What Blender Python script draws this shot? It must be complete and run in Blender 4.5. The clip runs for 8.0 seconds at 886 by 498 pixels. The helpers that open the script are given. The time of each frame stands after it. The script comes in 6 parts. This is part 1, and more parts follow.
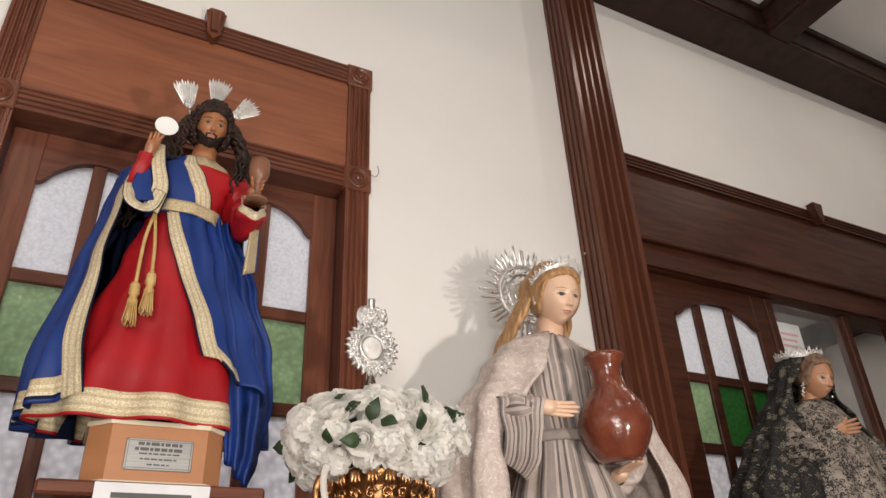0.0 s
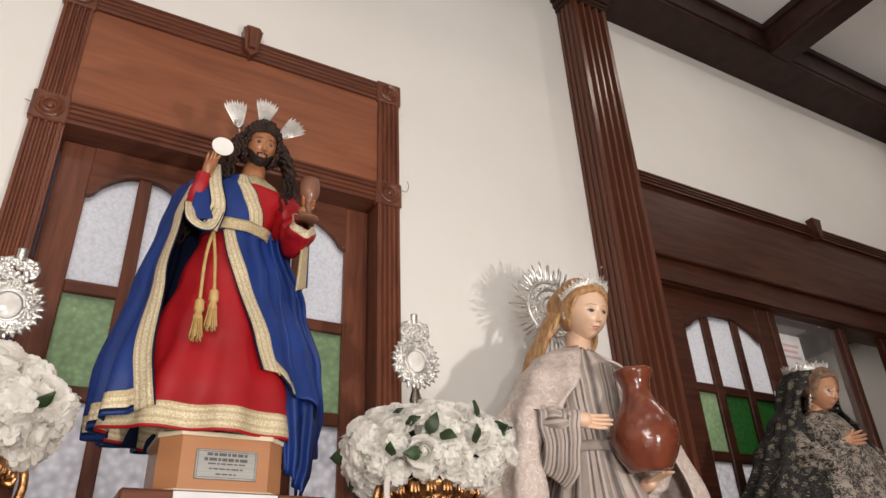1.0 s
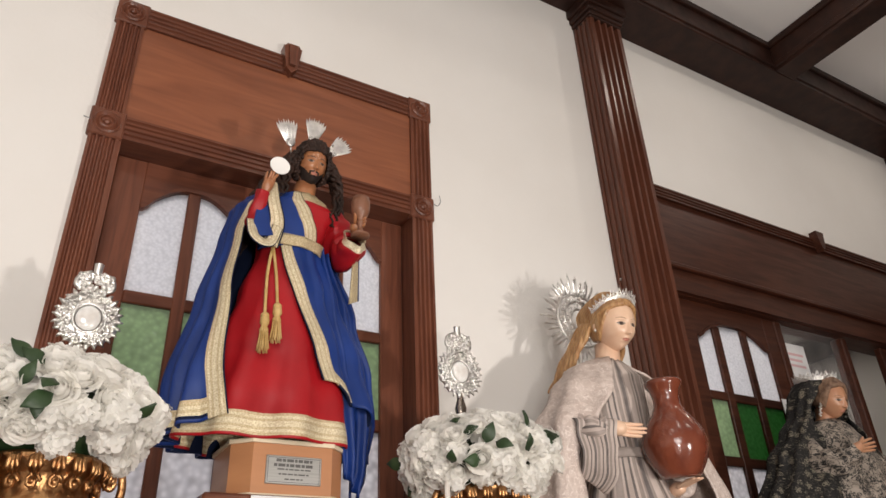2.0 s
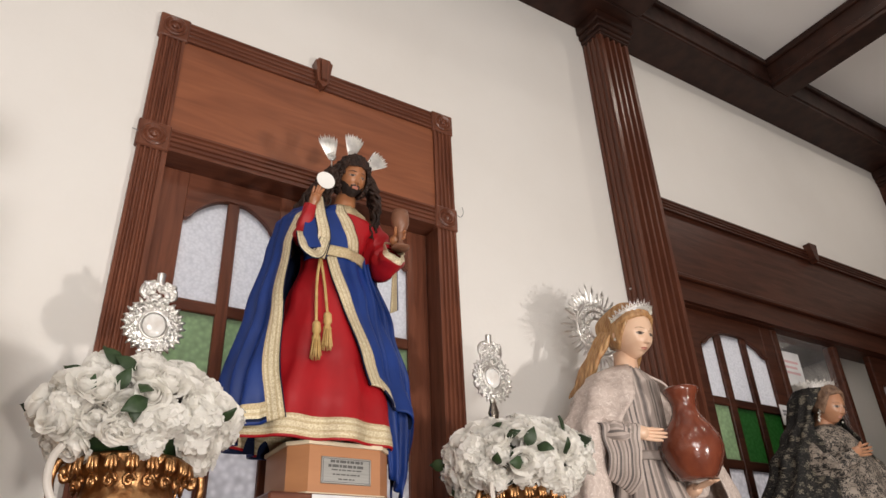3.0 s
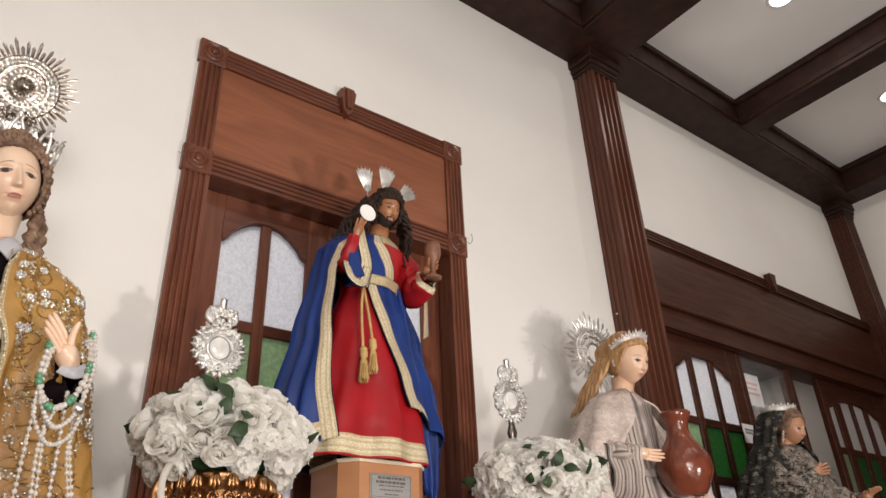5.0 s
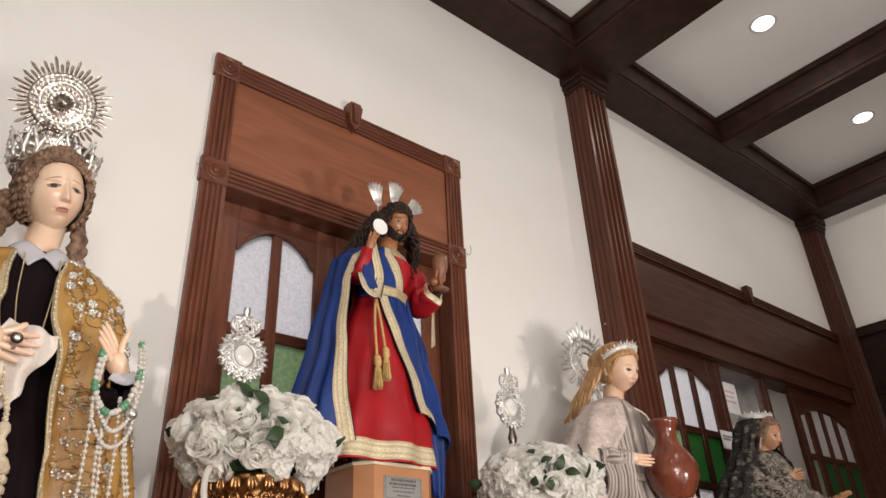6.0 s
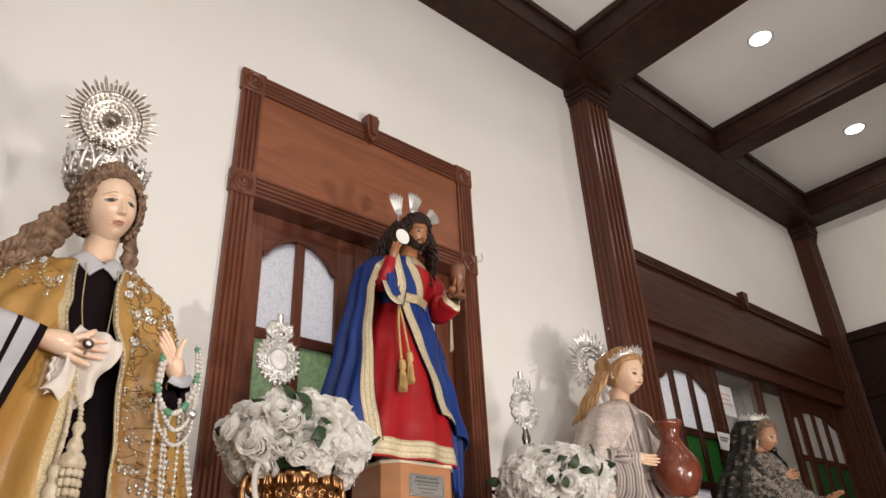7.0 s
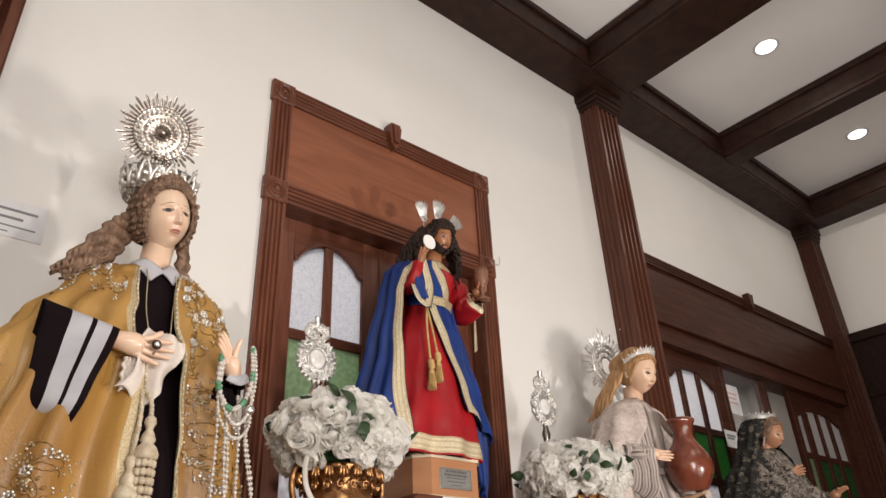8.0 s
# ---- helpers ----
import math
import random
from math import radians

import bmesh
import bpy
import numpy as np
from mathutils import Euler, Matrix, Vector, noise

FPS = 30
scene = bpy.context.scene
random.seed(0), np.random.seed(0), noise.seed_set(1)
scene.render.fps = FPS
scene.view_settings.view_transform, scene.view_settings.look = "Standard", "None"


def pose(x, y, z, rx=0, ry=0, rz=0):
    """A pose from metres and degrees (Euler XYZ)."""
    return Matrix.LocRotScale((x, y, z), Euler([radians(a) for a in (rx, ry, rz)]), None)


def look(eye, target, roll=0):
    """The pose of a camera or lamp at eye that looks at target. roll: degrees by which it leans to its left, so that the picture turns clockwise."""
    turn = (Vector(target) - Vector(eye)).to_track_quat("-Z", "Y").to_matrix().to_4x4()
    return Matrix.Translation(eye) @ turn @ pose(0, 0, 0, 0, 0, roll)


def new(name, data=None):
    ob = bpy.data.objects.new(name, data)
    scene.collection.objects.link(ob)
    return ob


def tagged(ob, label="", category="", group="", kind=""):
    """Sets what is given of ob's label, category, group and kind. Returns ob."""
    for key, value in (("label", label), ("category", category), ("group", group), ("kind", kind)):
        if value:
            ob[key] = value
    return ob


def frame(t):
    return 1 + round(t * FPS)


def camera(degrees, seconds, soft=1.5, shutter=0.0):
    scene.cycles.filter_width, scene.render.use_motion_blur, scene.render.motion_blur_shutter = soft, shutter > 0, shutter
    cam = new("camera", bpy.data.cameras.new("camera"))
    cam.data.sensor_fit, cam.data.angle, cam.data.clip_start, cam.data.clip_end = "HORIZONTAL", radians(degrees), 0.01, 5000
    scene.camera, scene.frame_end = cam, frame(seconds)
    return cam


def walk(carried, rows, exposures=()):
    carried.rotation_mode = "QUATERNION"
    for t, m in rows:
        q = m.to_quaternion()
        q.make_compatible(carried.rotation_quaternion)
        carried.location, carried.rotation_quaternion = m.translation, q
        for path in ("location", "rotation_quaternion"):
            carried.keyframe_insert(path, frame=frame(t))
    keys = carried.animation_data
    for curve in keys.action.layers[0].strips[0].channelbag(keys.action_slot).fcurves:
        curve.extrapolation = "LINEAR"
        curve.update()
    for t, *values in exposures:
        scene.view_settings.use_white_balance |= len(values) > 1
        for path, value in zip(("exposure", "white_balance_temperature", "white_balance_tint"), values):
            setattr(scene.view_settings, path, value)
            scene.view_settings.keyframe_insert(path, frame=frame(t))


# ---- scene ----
cam = camera(64.4, 8.0)
METRES, EYE, TILT, LEAN, TURN = 1.6, 0.6, 0.0, 0.0, -28.2
ROWS = [
    (0.0, 0.0, 0.0, 0.0, 1.23, 28.92, 2.23),
    (0.5, -0.0562, -0.0364, 0.0043, 0.25, 28.78, 2.2),
    (1.0, -0.1161, -0.0756, 0.009, -0.47, 28.71, 2.2),
    (1.5, -0.1755, -0.1143, 0.011, -1.03, 28.68, 2.18),
    (3.0, -0.3561, -0.2276, -0.0011, -3.51, 28.57, 2.22),
    (3.5, -0.415, -0.2645, 0.0025, -4.47, 28.52, 2.21),
    (4.0, -0.4693, -0.2966, 0.0054, -5.56, 28.48, 2.21),
    (4.5, -0.5169, -0.3198, 0.0136, -7.11, 28.36, 2.23),
    (6.0, -0.6576, -0.4174, 0.0005, -11.12, 28.38, 2.34),
    (6.5, -0.7034, -0.4503, -0.0076, -11.67, 28.4, 2.36),
    (7.0, -0.7441, -0.4843, -0.0183, -12.0, 28.42, 2.37),
    (7.5, -0.7835, -0.5183, -0.0325, -12.12, 28.43, 2.39),
    (8.0, -0.8251, -0.5484, -0.0436, -12.04, 28.4, 2.34),
]
walk(cam, [(t, pose(0, 0, EYE, TILT, LEAN, TURN) @ pose(METRES * x, METRES * y, METRES * z, 90 + pitch, roll, yaw)) for t, x, y, z, yaw, pitch, roll in ROWS])

# ---- world and lights ----
world = bpy.data.worlds.new("world")
scene.world = world
world.use_nodes = True
sky = world.node_tree.nodes.new("ShaderNodeTexSky")
sky.sky_type, sky.sun_disc = "NISHITA", False
sky.sun_elevation, sky.sun_rotation = radians(48), radians(160)
sky.air_density, sky.dust_density = 1.0, 3.0
world.node_tree.links.new(sky.outputs[0], world.node_tree.nodes["Background"].inputs[0])
world.node_tree.nodes["Background"].inputs[1].default_value = 0.15
SUN = bpy.data.lights.new("sun", "SUN")
SUN.energy, SUN.angle, SUN.color = 3.0, radians(12), (1.0, 0.96, 0.9)
sun = new("sun", SUN)
sun.matrix_world = look((0, 12, 12), (0, 3, 0))


def area(name, eye, target, power, sx, sy, color):
    d = bpy.data.lights.new(name, "AREA")
    d.shape, d.size, d.size_y, d.energy, d.color = "RECTANGLE", sx, sy, power, color
    o = new(name, d)
    o.matrix_world = look(eye, target)
    return o


# two low video lights standing on the floor behind the walk, whose shadows climb the wall
area("key_light", (1.40, -1.25, 0.30), (0.45, 2.0, 1.95), 54.0, 0.14, 0.18, (1.0, 0.935, 0.87))
area("second_light", (-0.42, -1.25, 0.34), (-0.75, 2.0, 2.0), 30.0, 0.14, 0.18, (1.0, 0.935, 0.87))
# daylight entering by the window behind the walk
area("window_daylight", (-1.9, -3.36, 1.65), (-0.6, 2.0, 2.6), 122.0, 1.9, 1.4, (1.0, 0.965, 0.93))
LAMPS = [(2.83, 1.15), (4.50, 1.18), (0.9, -0.9), (2.83, -0.9), (-1.0, -0.9), (-1.6, 1.1)]
scene.view_settings.exposure = -0.05

# ---- materials ----


def material(name, color, rough=0.5, metal=0.0, color2=None, scale=6.0, mix=(0.35, 0.65), stretch=(1, 1, 1), bump=0.0,
             bump_scale=40.0, spec=0.5, sheen=0.0, rough2=None, distort=0.0, coat=0.0, rand=0.0, grain=None):
    """Principled surface: two colours mixed by large noise, fine bump, roughness variation."""
    m = bpy.data.materials.new(name)
    m.use_nodes = True
    n, l = m.node_tree.nodes, m.node_tree.links
    p = n["Principled BSDF"]
    p.inputs["Metallic"].default_value = metal
    p.inputs["Specular IOR Level"].default_value = spec
    p.inputs["Sheen Weight"].default_value = sheen
    p.inputs["Coat Weight"].default_value = coat
    p.inputs["Coat Roughness"].default_value = 0.12
    tc = n.new("ShaderNodeTexCoord")
    mp = n.new("ShaderNodeMapping")
    mp.inputs["Scale"].default_value = stretch
    l.new(tc.outputs["Object"], mp.inputs[0])
    no = n.new("ShaderNodeTexNoise")
    no.inputs["Scale"].default_value = scale
    no.inputs["Detail"].default_value = 5
    no.inputs["Distortion"].default_value = distort
    l.new(mp.outputs[0], no.inputs[0])
    rp = n.new("ShaderNodeMapRange")
    rp.inputs[1].default_value, rp.inputs[2].default_value = mix
    l.new(no.outputs[0], rp.inputs[0])
    cm = n.new("ShaderNodeMix")
    cm.data_type = "RGBA"
    cm.inputs[6].default_value = (*color, 1)
    cm.inputs[7].default_value = (*(color2 or [c * 0.8 for c in color]), 1)
    l.new(rp.outputs[0], cm.inputs[0])
    out = cm.outputs[2]
    if rand:
        oi = n.new("ShaderNodeObjectInfo")
        hs = n.new("ShaderNodeHueSaturation")
        mr = n.new("ShaderNodeMapRange")
        mr.inputs[3].default_value, mr.inputs[4].default_value = 1 - rand, 1 + rand
        l.new(oi.outputs["Random"], mr.inputs[0])
        l.new(mr.outputs[0], hs.inputs["Value"])
        l.new(out, hs.inputs["Color"])
        out = hs.outputs[0]
    l.new(out, p.inputs["Base Color"])
    rr = n.new("ShaderNodeMapRange")
    rr.inputs[3].default_value, rr.inputs[4].default_value = rough, rough2 if rough2 is not None else min(1, rough * 1.35 + 0.03)
    l.new(no.outputs[0], rr.inputs[0])
    l.new(rr.outputs[0], p.inputs["Roughness"])
    if bump:
        nb = n.new("ShaderNodeTexNoise")
        nb.inputs["Scale"].default_value = bump_scale
        nb.inputs["Detail"].default_value = 3
        l.new((mp if grain else tc).outputs[0 if grain else "Object"], nb.inputs[0])
        b = n.new("ShaderNodeBump")
        b.inputs["Strength"].default_value = bump
        b.inputs["Distance"].default_value = 0.004
        l.new(nb.outputs[0], b.inputs["Height"])
        l.new(b.outputs[0], p.inputs["Normal"])
    return m


def tex(m, kind):
    """A texture node on object coordinates in material m."""
    n, l = m.node_tree.nodes, m.node_tree.links
    t = n.new(kind)
    tc = [x for x in n if x.bl_idname == "ShaderNodeTexCoord"][0]
    l.new(tc.outputs["Object"], t.inputs[0])
    return t


def overlay(m, fac_socket, color, rough=None, metal=None):
    """Lays a second colour over m's base colour where fac is 1."""
    n, l = m.node_tree.nodes, m.node_tree.links
    p = n["Principled BSDF"]
    old = p.inputs["Base Color"].links[0].from_socket
    cm = n.new("ShaderNodeMix")
    cm.data_type = "RGBA"
    l.new(fac_socket, cm.inputs[0])
    l.new(old, cm.inputs[6])
    cm.inputs[7].default_value = (*color, 1)
    l.new(cm.outputs[2], p.inputs["Base Color"])
    for key, value in (("Roughness", rough), ("Metallic", metal)):
        if value is not None:
            mx = n.new("ShaderNodeMix")
            l.new(fac_socket, mx.inputs[0])
            if p.inputs[key].links:
                l.new(p.inputs[key].links[0].from_socket, mx.inputs[2])
            else:
                mx.inputs[2].default_value = p.inputs[key].default_value
            mx.inputs[3].default_value = value
            l.new(mx.outputs[0], p.inputs[key])


def ramp(m, socket, lo, hi):
    r = m.node_tree.nodes.new("ShaderNodeMapRange")
    r.inputs[1].default_value, r.inputs[2].default_value = lo, hi
    m.node_tree.links.new(socket, r.inputs[0])
    return r.outputs[0]


PLASTER = material("plaster", (0.80, 0.772, 0.738), 0.75, color2=(0.77, 0.738, 0.70), scale=1.6, bump=0.12, bump_scale=55)
CEILING = material("ceiling_paint", (0.88, 0.86, 0.845), 0.8, color2=(0.86, 0.835, 0.815), scale=2.0, bump=0.08, bump_scale=60)
WOOD_V = material("mahogany_upright", (0.175, 0.061, 0.034), 0.25, color2=(0.105, 0.034, 0.019), scale=5, stretch=(7, 7, 0.6), bump=0.16, bump_scale=26, distort=0.8, grain=1, spec=0.35)
WOOD_P = material("pilaster_mahogany", (0.120, 0.041, 0.023), 0.27, color2=(0.082, 0.026, 0.0145), scale=5, stretch=(7, 7, 0.6), bump=0.16, bump_scale=26, distort=0.8, grain=1, spec=0.35)
WOOD_H = material("mahogany_lengthwise", (0.150, 0.051, 0.028), 0.25, color2=(0.092, 0.029, 0.016), scale=5, stretch=(0.6, 7, 7), bump=0.16, bump_scale=26, distort=0.8, grain=1, spec=0.35)
PANEL = material("mahogany_panel", (0.300, 0.105, 0.050), 0.30, color2=(0.175, 0.057, 0.028), scale=3.2, stretch=(0.5, 5, 5), bump=0.10, bump_scale=24, distort=1.2, grain=1, spec=0.4, mix=(0.25, 0.75))
BEAM = material("dark_beam_wood", (0.036, 0.0130, 0.0078), 0.42, spec=0.3, color2=(0.019, 0.007, 0.0045), scale=4, stretch=(3, 3, 3), bump=0.12, bump_scale=30)
# mahogany copy with the weaker light of the right-hand end put into its colour
WOOD_D = material("shaded_mahogany", (0.074, 0.0235, 0.0125), 0.36, color2=(0.042, 0.0128, 0.0070), scale=5, stretch=(0.6, 7, 7), bump=0.14, bump_scale=26, distort=0.8, grain=1, spec=0.3)
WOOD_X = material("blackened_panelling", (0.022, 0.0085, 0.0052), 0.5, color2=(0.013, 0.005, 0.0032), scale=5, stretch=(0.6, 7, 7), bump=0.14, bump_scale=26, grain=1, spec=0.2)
FLOOR = material("floor_tile", (0.17, 0.11, 0.075), 0.25, color2=(0.13, 0.08, 0.055), scale=3, bump=0.05)
# back room's dimness put into a brown wall colour, which also serves its dark boards
DIM = material("unlit_wall_brown", (0.10, 0.065, 0.05), 0.6)
GROUND = material("ground", (0.25, 0.24, 0.22), 0.9, scale=0.6, bump=0.2)


def pane_glass(name, color, cell, strength, see=0.55):
    """Patterned, light-scattering door glass."""
    m = material(name, color, 0.16, color2=[c * 0.93 for c in color], scale=9, spec=0.6)
    n, l = m.node_tree.nodes, m.node_tree.links
    p = n["Principled BSDF"]
    v = tex(m, "ShaderNodeTexVoronoi")
    v.feature = "SMOOTH_F1"
    v.inputs["Scale"].default_value = cell
    b = n.new("ShaderNodeBump")
    b.inputs["Strength"].default_value, b.inputs["Distance"].default_value = strength, 0.006
    l.new(v.outputs["Distance"], b.inputs["Height"])
    l.new(b.outputs[0], p.inputs["Normal"])
    t = n.new("ShaderNodeBsdfTranslucent")
    shade = n.new("ShaderNodeMix")
    shade.data_type = "RGBA"
    shade.inputs[6].default_value = (*color, 1)
    shade.inputs[7].default_value = (*[c * (0.80 if cell > 80 else 0.64) for c in color], 1)
    l.new(ramp(m, v.outputs["Distance"], 0.15, 0.75), shade.inputs[0])
    l.new(shade.outputs[2], t.inputs[0])
    mx = n.new("ShaderNodeMixShader")
    mx.inputs[0].default_value = see
    l.new(p.outputs[0], mx.inputs[1])
    l.new(t.outputs[0], mx.inputs[2])
    l.new(mx.outputs[0], n["Material Output"].inputs[0])
    return m


GLASS_W = pane_glass("frosted_glass", (0.97, 0.95, 0.96), 105, 0.9, 0.86)
GLASS_G = pane_glass("green_glass", (0.54, 0.66, 0.45), 60, 0.9, 0.76)
GLASS_D = pane_glass("patterned_glass", (0.94, 0.91, 0.92), 48, 1.0, 0.84)
GLASS_E = pane_glass("deep_green_glass", (0.12, 0.31, 0.115), 60, 0.9, 0.80)
CLEAR = material("clear_glass", (0.9, 0.9, 0.9), 0.03)
CLEAR.node_tree.nodes["Principled BSDF"].inputs["Transmission Weight"].default_value = 0.95

BLUE = material("blue_satin", (0.008, 0.034, 0.185), 0.40, color2=(0.005, 0.024, 0.135), scale=7, bump=0.12, bump_scale=300, spec=0.35)
BLUE_LINING = material("dark_blue_lining", (0.006, 0.012, 0.040), 0.7, spec=0.2)
STEM = material("bronze_thread", (0.42, 0.25, 0.09), 0.36, 0.5, color2=(0.26, 0.14, 0.045), scale=60)
RED = material("red_satin", (0.37, 0.008, 0.013), 0.38, color2=(0.29, 0.006, 0.010), scale=7, bump=0.12, bump_scale=300, spec=0.35)
GOLD_TRIM = material("gold_braid", (0.50, 0.38, 0.21), 0.32, 0.5, color2=(0.74, 0.62, 0.40), scale=260, bump=0.7, bump_scale=420)
GOLD_BRIGHT = material("bright_gold_braid", (0.90, 0.82, 0.62), 0.30, 0.5, color2=(0.60, 0.48, 0.29), scale=240, bump=0.7, bump_scale=420)
GOLD_CORD = material("gold_cord", (0.60, 0.41, 0.17), 0.55, 0.15, color2=(0.48, 0.30, 0.10), scale=30, bump=0.6, bump_scale=200)
SKIN_D = material("carved_skin_dark", (0.41, 0.175, 0.078), 0.26, color2=(0.32, 0.125, 0.054), scale=20, coat=0.25)
SKIN_L = material("carved_skin_pale", (0.79, 0.58, 0.42), 0.30, color2=(0.77, 0.50, 0.355), scale=14, coat=0.35)
SKIN_P = material("carved_skin_peach", (0.75, 0.51, 0.355), 0.32, color2=(0.70, 0.44, 0.30), scale=14, coat=0.2)
SKIN_T = material("carved_skin_tan", (0.50, 0.26, 0.150), 0.28, color2=(0.44, 0.205, 0.115), scale=14, coat=0.15)
LIPS = material("painted_lips", (0.55, 0.235, 0.175), 0.32, coat=0.3)
EYE_W = material("painted_eye_white", (0.31, 0.24, 0.195), 0.3)
EYE_D = material("painted_eye_dark", (0.045, 0.025, 0.016), 0.3, coat=0.2)
BROW = material("painted_brow", (0.30, 0.16, 0.095), 0.5)
BEARD = material("painted_beard", (0.022, 0.012, 0.009), 0.6)
HAIR_D = material("dark_hair", (0.016, 0.0075, 0.0048), 0.5, spec=0.35, color2=(0.036, 0.015, 0.009), scale=40, bump=0.6, bump_scale=130)
HAIR_M = material("brown_hair", (0.27, 0.165, 0.105), 0.5, color2=(0.12, 0.066, 0.040), scale=40, bump=0.6, bump_scale=130)
HAIR_B = material("blond_hair", (0.53, 0.31, 0.135), 0.40, color2=(0.32, 0.155, 0.058), scale=26, stretch=(3, 3, 0.5), bump=0.6, bump_scale=90, grain=1, coat=0.15)
SILVER = material("silver", (0.93, 0.91, 0.88), 0.24, 1.0, color2=(0.70, 0.68, 0.66), scale=30, bump=0.5, bump_scale=140)
SILVER_OLD = material("chased_silver", (0.48, 0.42, 0.37), 0.18, 1.0, color2=(0.30, 0.255, 0.22), scale=60, bump=0.35, bump_scale=90)
GOLD = material("gilt_brass", (0.52, 0.29, 0.13), 0.30, 1.0, color2=(0.27, 0.125, 0.05), scale=30, bump=1.0, bump_scale=42)
PEARL = material("pearl", (0.64, 0.585, 0.53), 0.16, coat=0.5)
JADE = material("green_bead", (0.10, 0.28, 0.15), 0.2, coat=0.4)
CRYSTAL = material("crystal_cover", (0.85, 0.85, 0.83), 0.05, coat=1.0, color2=(0.66, 0.62, 0.58), scale=22)
CLAY = material("glazed_clay", (0.205, 0.055, 0.028), 0.15, color2=(0.135, 0.034, 0.019), scale=14, bump=1.0, bump_scale=30, coat=0.5)
PETAL = material("white_petal", (0.93, 0.91, 0.875), 0.6, color2=(0.91, 0.885, 0.83), scale=20, rand=0.05, spec=0.25)
_n, _l = PETAL.node_tree.nodes, PETAL.node_tree.links
_t, _x = _n.new("ShaderNodeBsdfTranslucent"), _n.new("ShaderNodeMixShader")
_t.inputs[0].default_value = (0.95, 0.94, 0.91, 1)
_x.inputs[0].default_value = 0.5
_l.new(_n["Principled BSDF"].outputs[0], _x.inputs[1])
_l.new(_t.outputs[0], _x.inputs[2])
_l.new(_x.outputs[0], _n["Material Output"].inputs[0])
LEAF = material("leaf_green", (0.014, 0.032, 0.010), 0.42, color2=(0.025, 0.050, 0.016), scale=30, rand=0.25, bump=0.3, bump_scale=80)
BLACK = material("black_velvet", (0.010, 0.006, 0.007), 0.85, color2=(0.010, 0.005, 0.006), scale=12, spec=0.08)
GREY_SATIN = material("silver_satin", (0.52, 0.51, 0.54), 0.30, color2=(0.44, 0.43, 0.46), scale=12, bump=0.25, bump_scale=25)
INK_CLOTH = material("dark_stripe_cloth", (0.17, 0.145, 0.137), 0.6, color2=(0.12, 0.10, 0.095), scale=30, bump=0.3, bump_scale=180)
GREY_CLOTH = material("grey_stripe_cloth", (0.32, 0.265, 0.24), 0.6, color2=(0.27, 0.225, 0.20), scale=30, bump=0.3, bump_scale=180)
LINEN = material("white_linen", (0.72, 0.64, 0.58), 0.75, color2=(0.66, 0.575, 0.51), scale=25, bump=0.4, bump_scale=160)
LACE_CREAM = material("cream_brocade", (0.58, 0.485, 0.435), 0.5, color2=(0.50, 0.405, 0.36), scale=45, mix=(0.42, 0.58), bump=1.6, bump_scale=42)
LACE_GREY = material("grey_lace", (0.36, 0.305, 0.255), 0.7, color2=(0.24, 0.20, 0.165), scale=30, bump=0.5, bump_scale=150)
TAN = material("tan_lacquer_wood", (0.46, 0.21, 0.093), 0.35, color2=(0.40, 0.175, 0.076), scale=4, stretch=(1, 1, 4), bump=0.06, bump_scale=40, coat=0.2)
CREAM = material("cream_paint", (0.72, 0.60, 0.43), 0.5)
STEEL = material("brushed_plate", (0.50, 0.49, 0.47), 0.30, 0.9, scale=60, stretch=(0.2, 1, 8), bump=0.1)
INK = material("engraved_line", (0.10, 0.095, 0.09), 0.5)
GOLD_PALE = material("cream_silk_cord", (0.64, 0.55, 0.41), 0.5, 0.1, color2=(0.48, 0.38, 0.26), scale=60, bump=0.5, bump_scale=220)
PEWTER = material("grey_ink", (0.24, 0.24, 0.25), 0.6)
PAPER = material("white_card", (0.80, 0.79, 0.80), 0.7)
PINK = material("pink_ink", (0.72, 0.46, 0.48), 0.7)
WAFER = material("white_wafer", (0.85, 0.83, 0.80), 0.6)
CLAYCUP = material("wooden_cup", (0.24, 0.105, 0.058), 0.4, color2=(0.19, 0.078, 0.043), scale=12, coat=0.2)
PLASTIC = material("clear_ribbon", (0.62, 0.57, 0.52), 0.25)
GLOW = bpy.data.materials.new("lamp_glow")
GLOW.use_nodes = True
GLOW.node_tree.nodes["Principled BSDF"].inputs["Emission Color"].default_value = (1.0, 0.96, 0.9, 1)
GLOW.node_tree.nodes["Principled BSDF"].inputs["Emission Strength"].default_value = 5.0

# stripes woven into the grey robe, embroidery on the yellow one, flowers in the black lace
STRIPE = material("striped_cloth", (0.52, 0.44, 0.395), 0.6, color2=(0.45, 0.37, 0.33), scale=20, bump=0.3, bump_scale=180)
# the brown streaks stretched downwards paint in fold shade besides the embroidered browns
EMBROIDERED = material("embroidered_yellow", (0.47, 0.265, 0.068), 0.30, color2=(0.25, 0.112, 0.026), scale=7, mix=(0.35, 0.75), stretch=(1, 1, 0.3), bump=0.25, bump_scale=200)
BROCADE_LACE = material("flowered_lace", (0.010, 0.009, 0.009), 0.75, scale=20, bump=0.4, bump_scale=120)


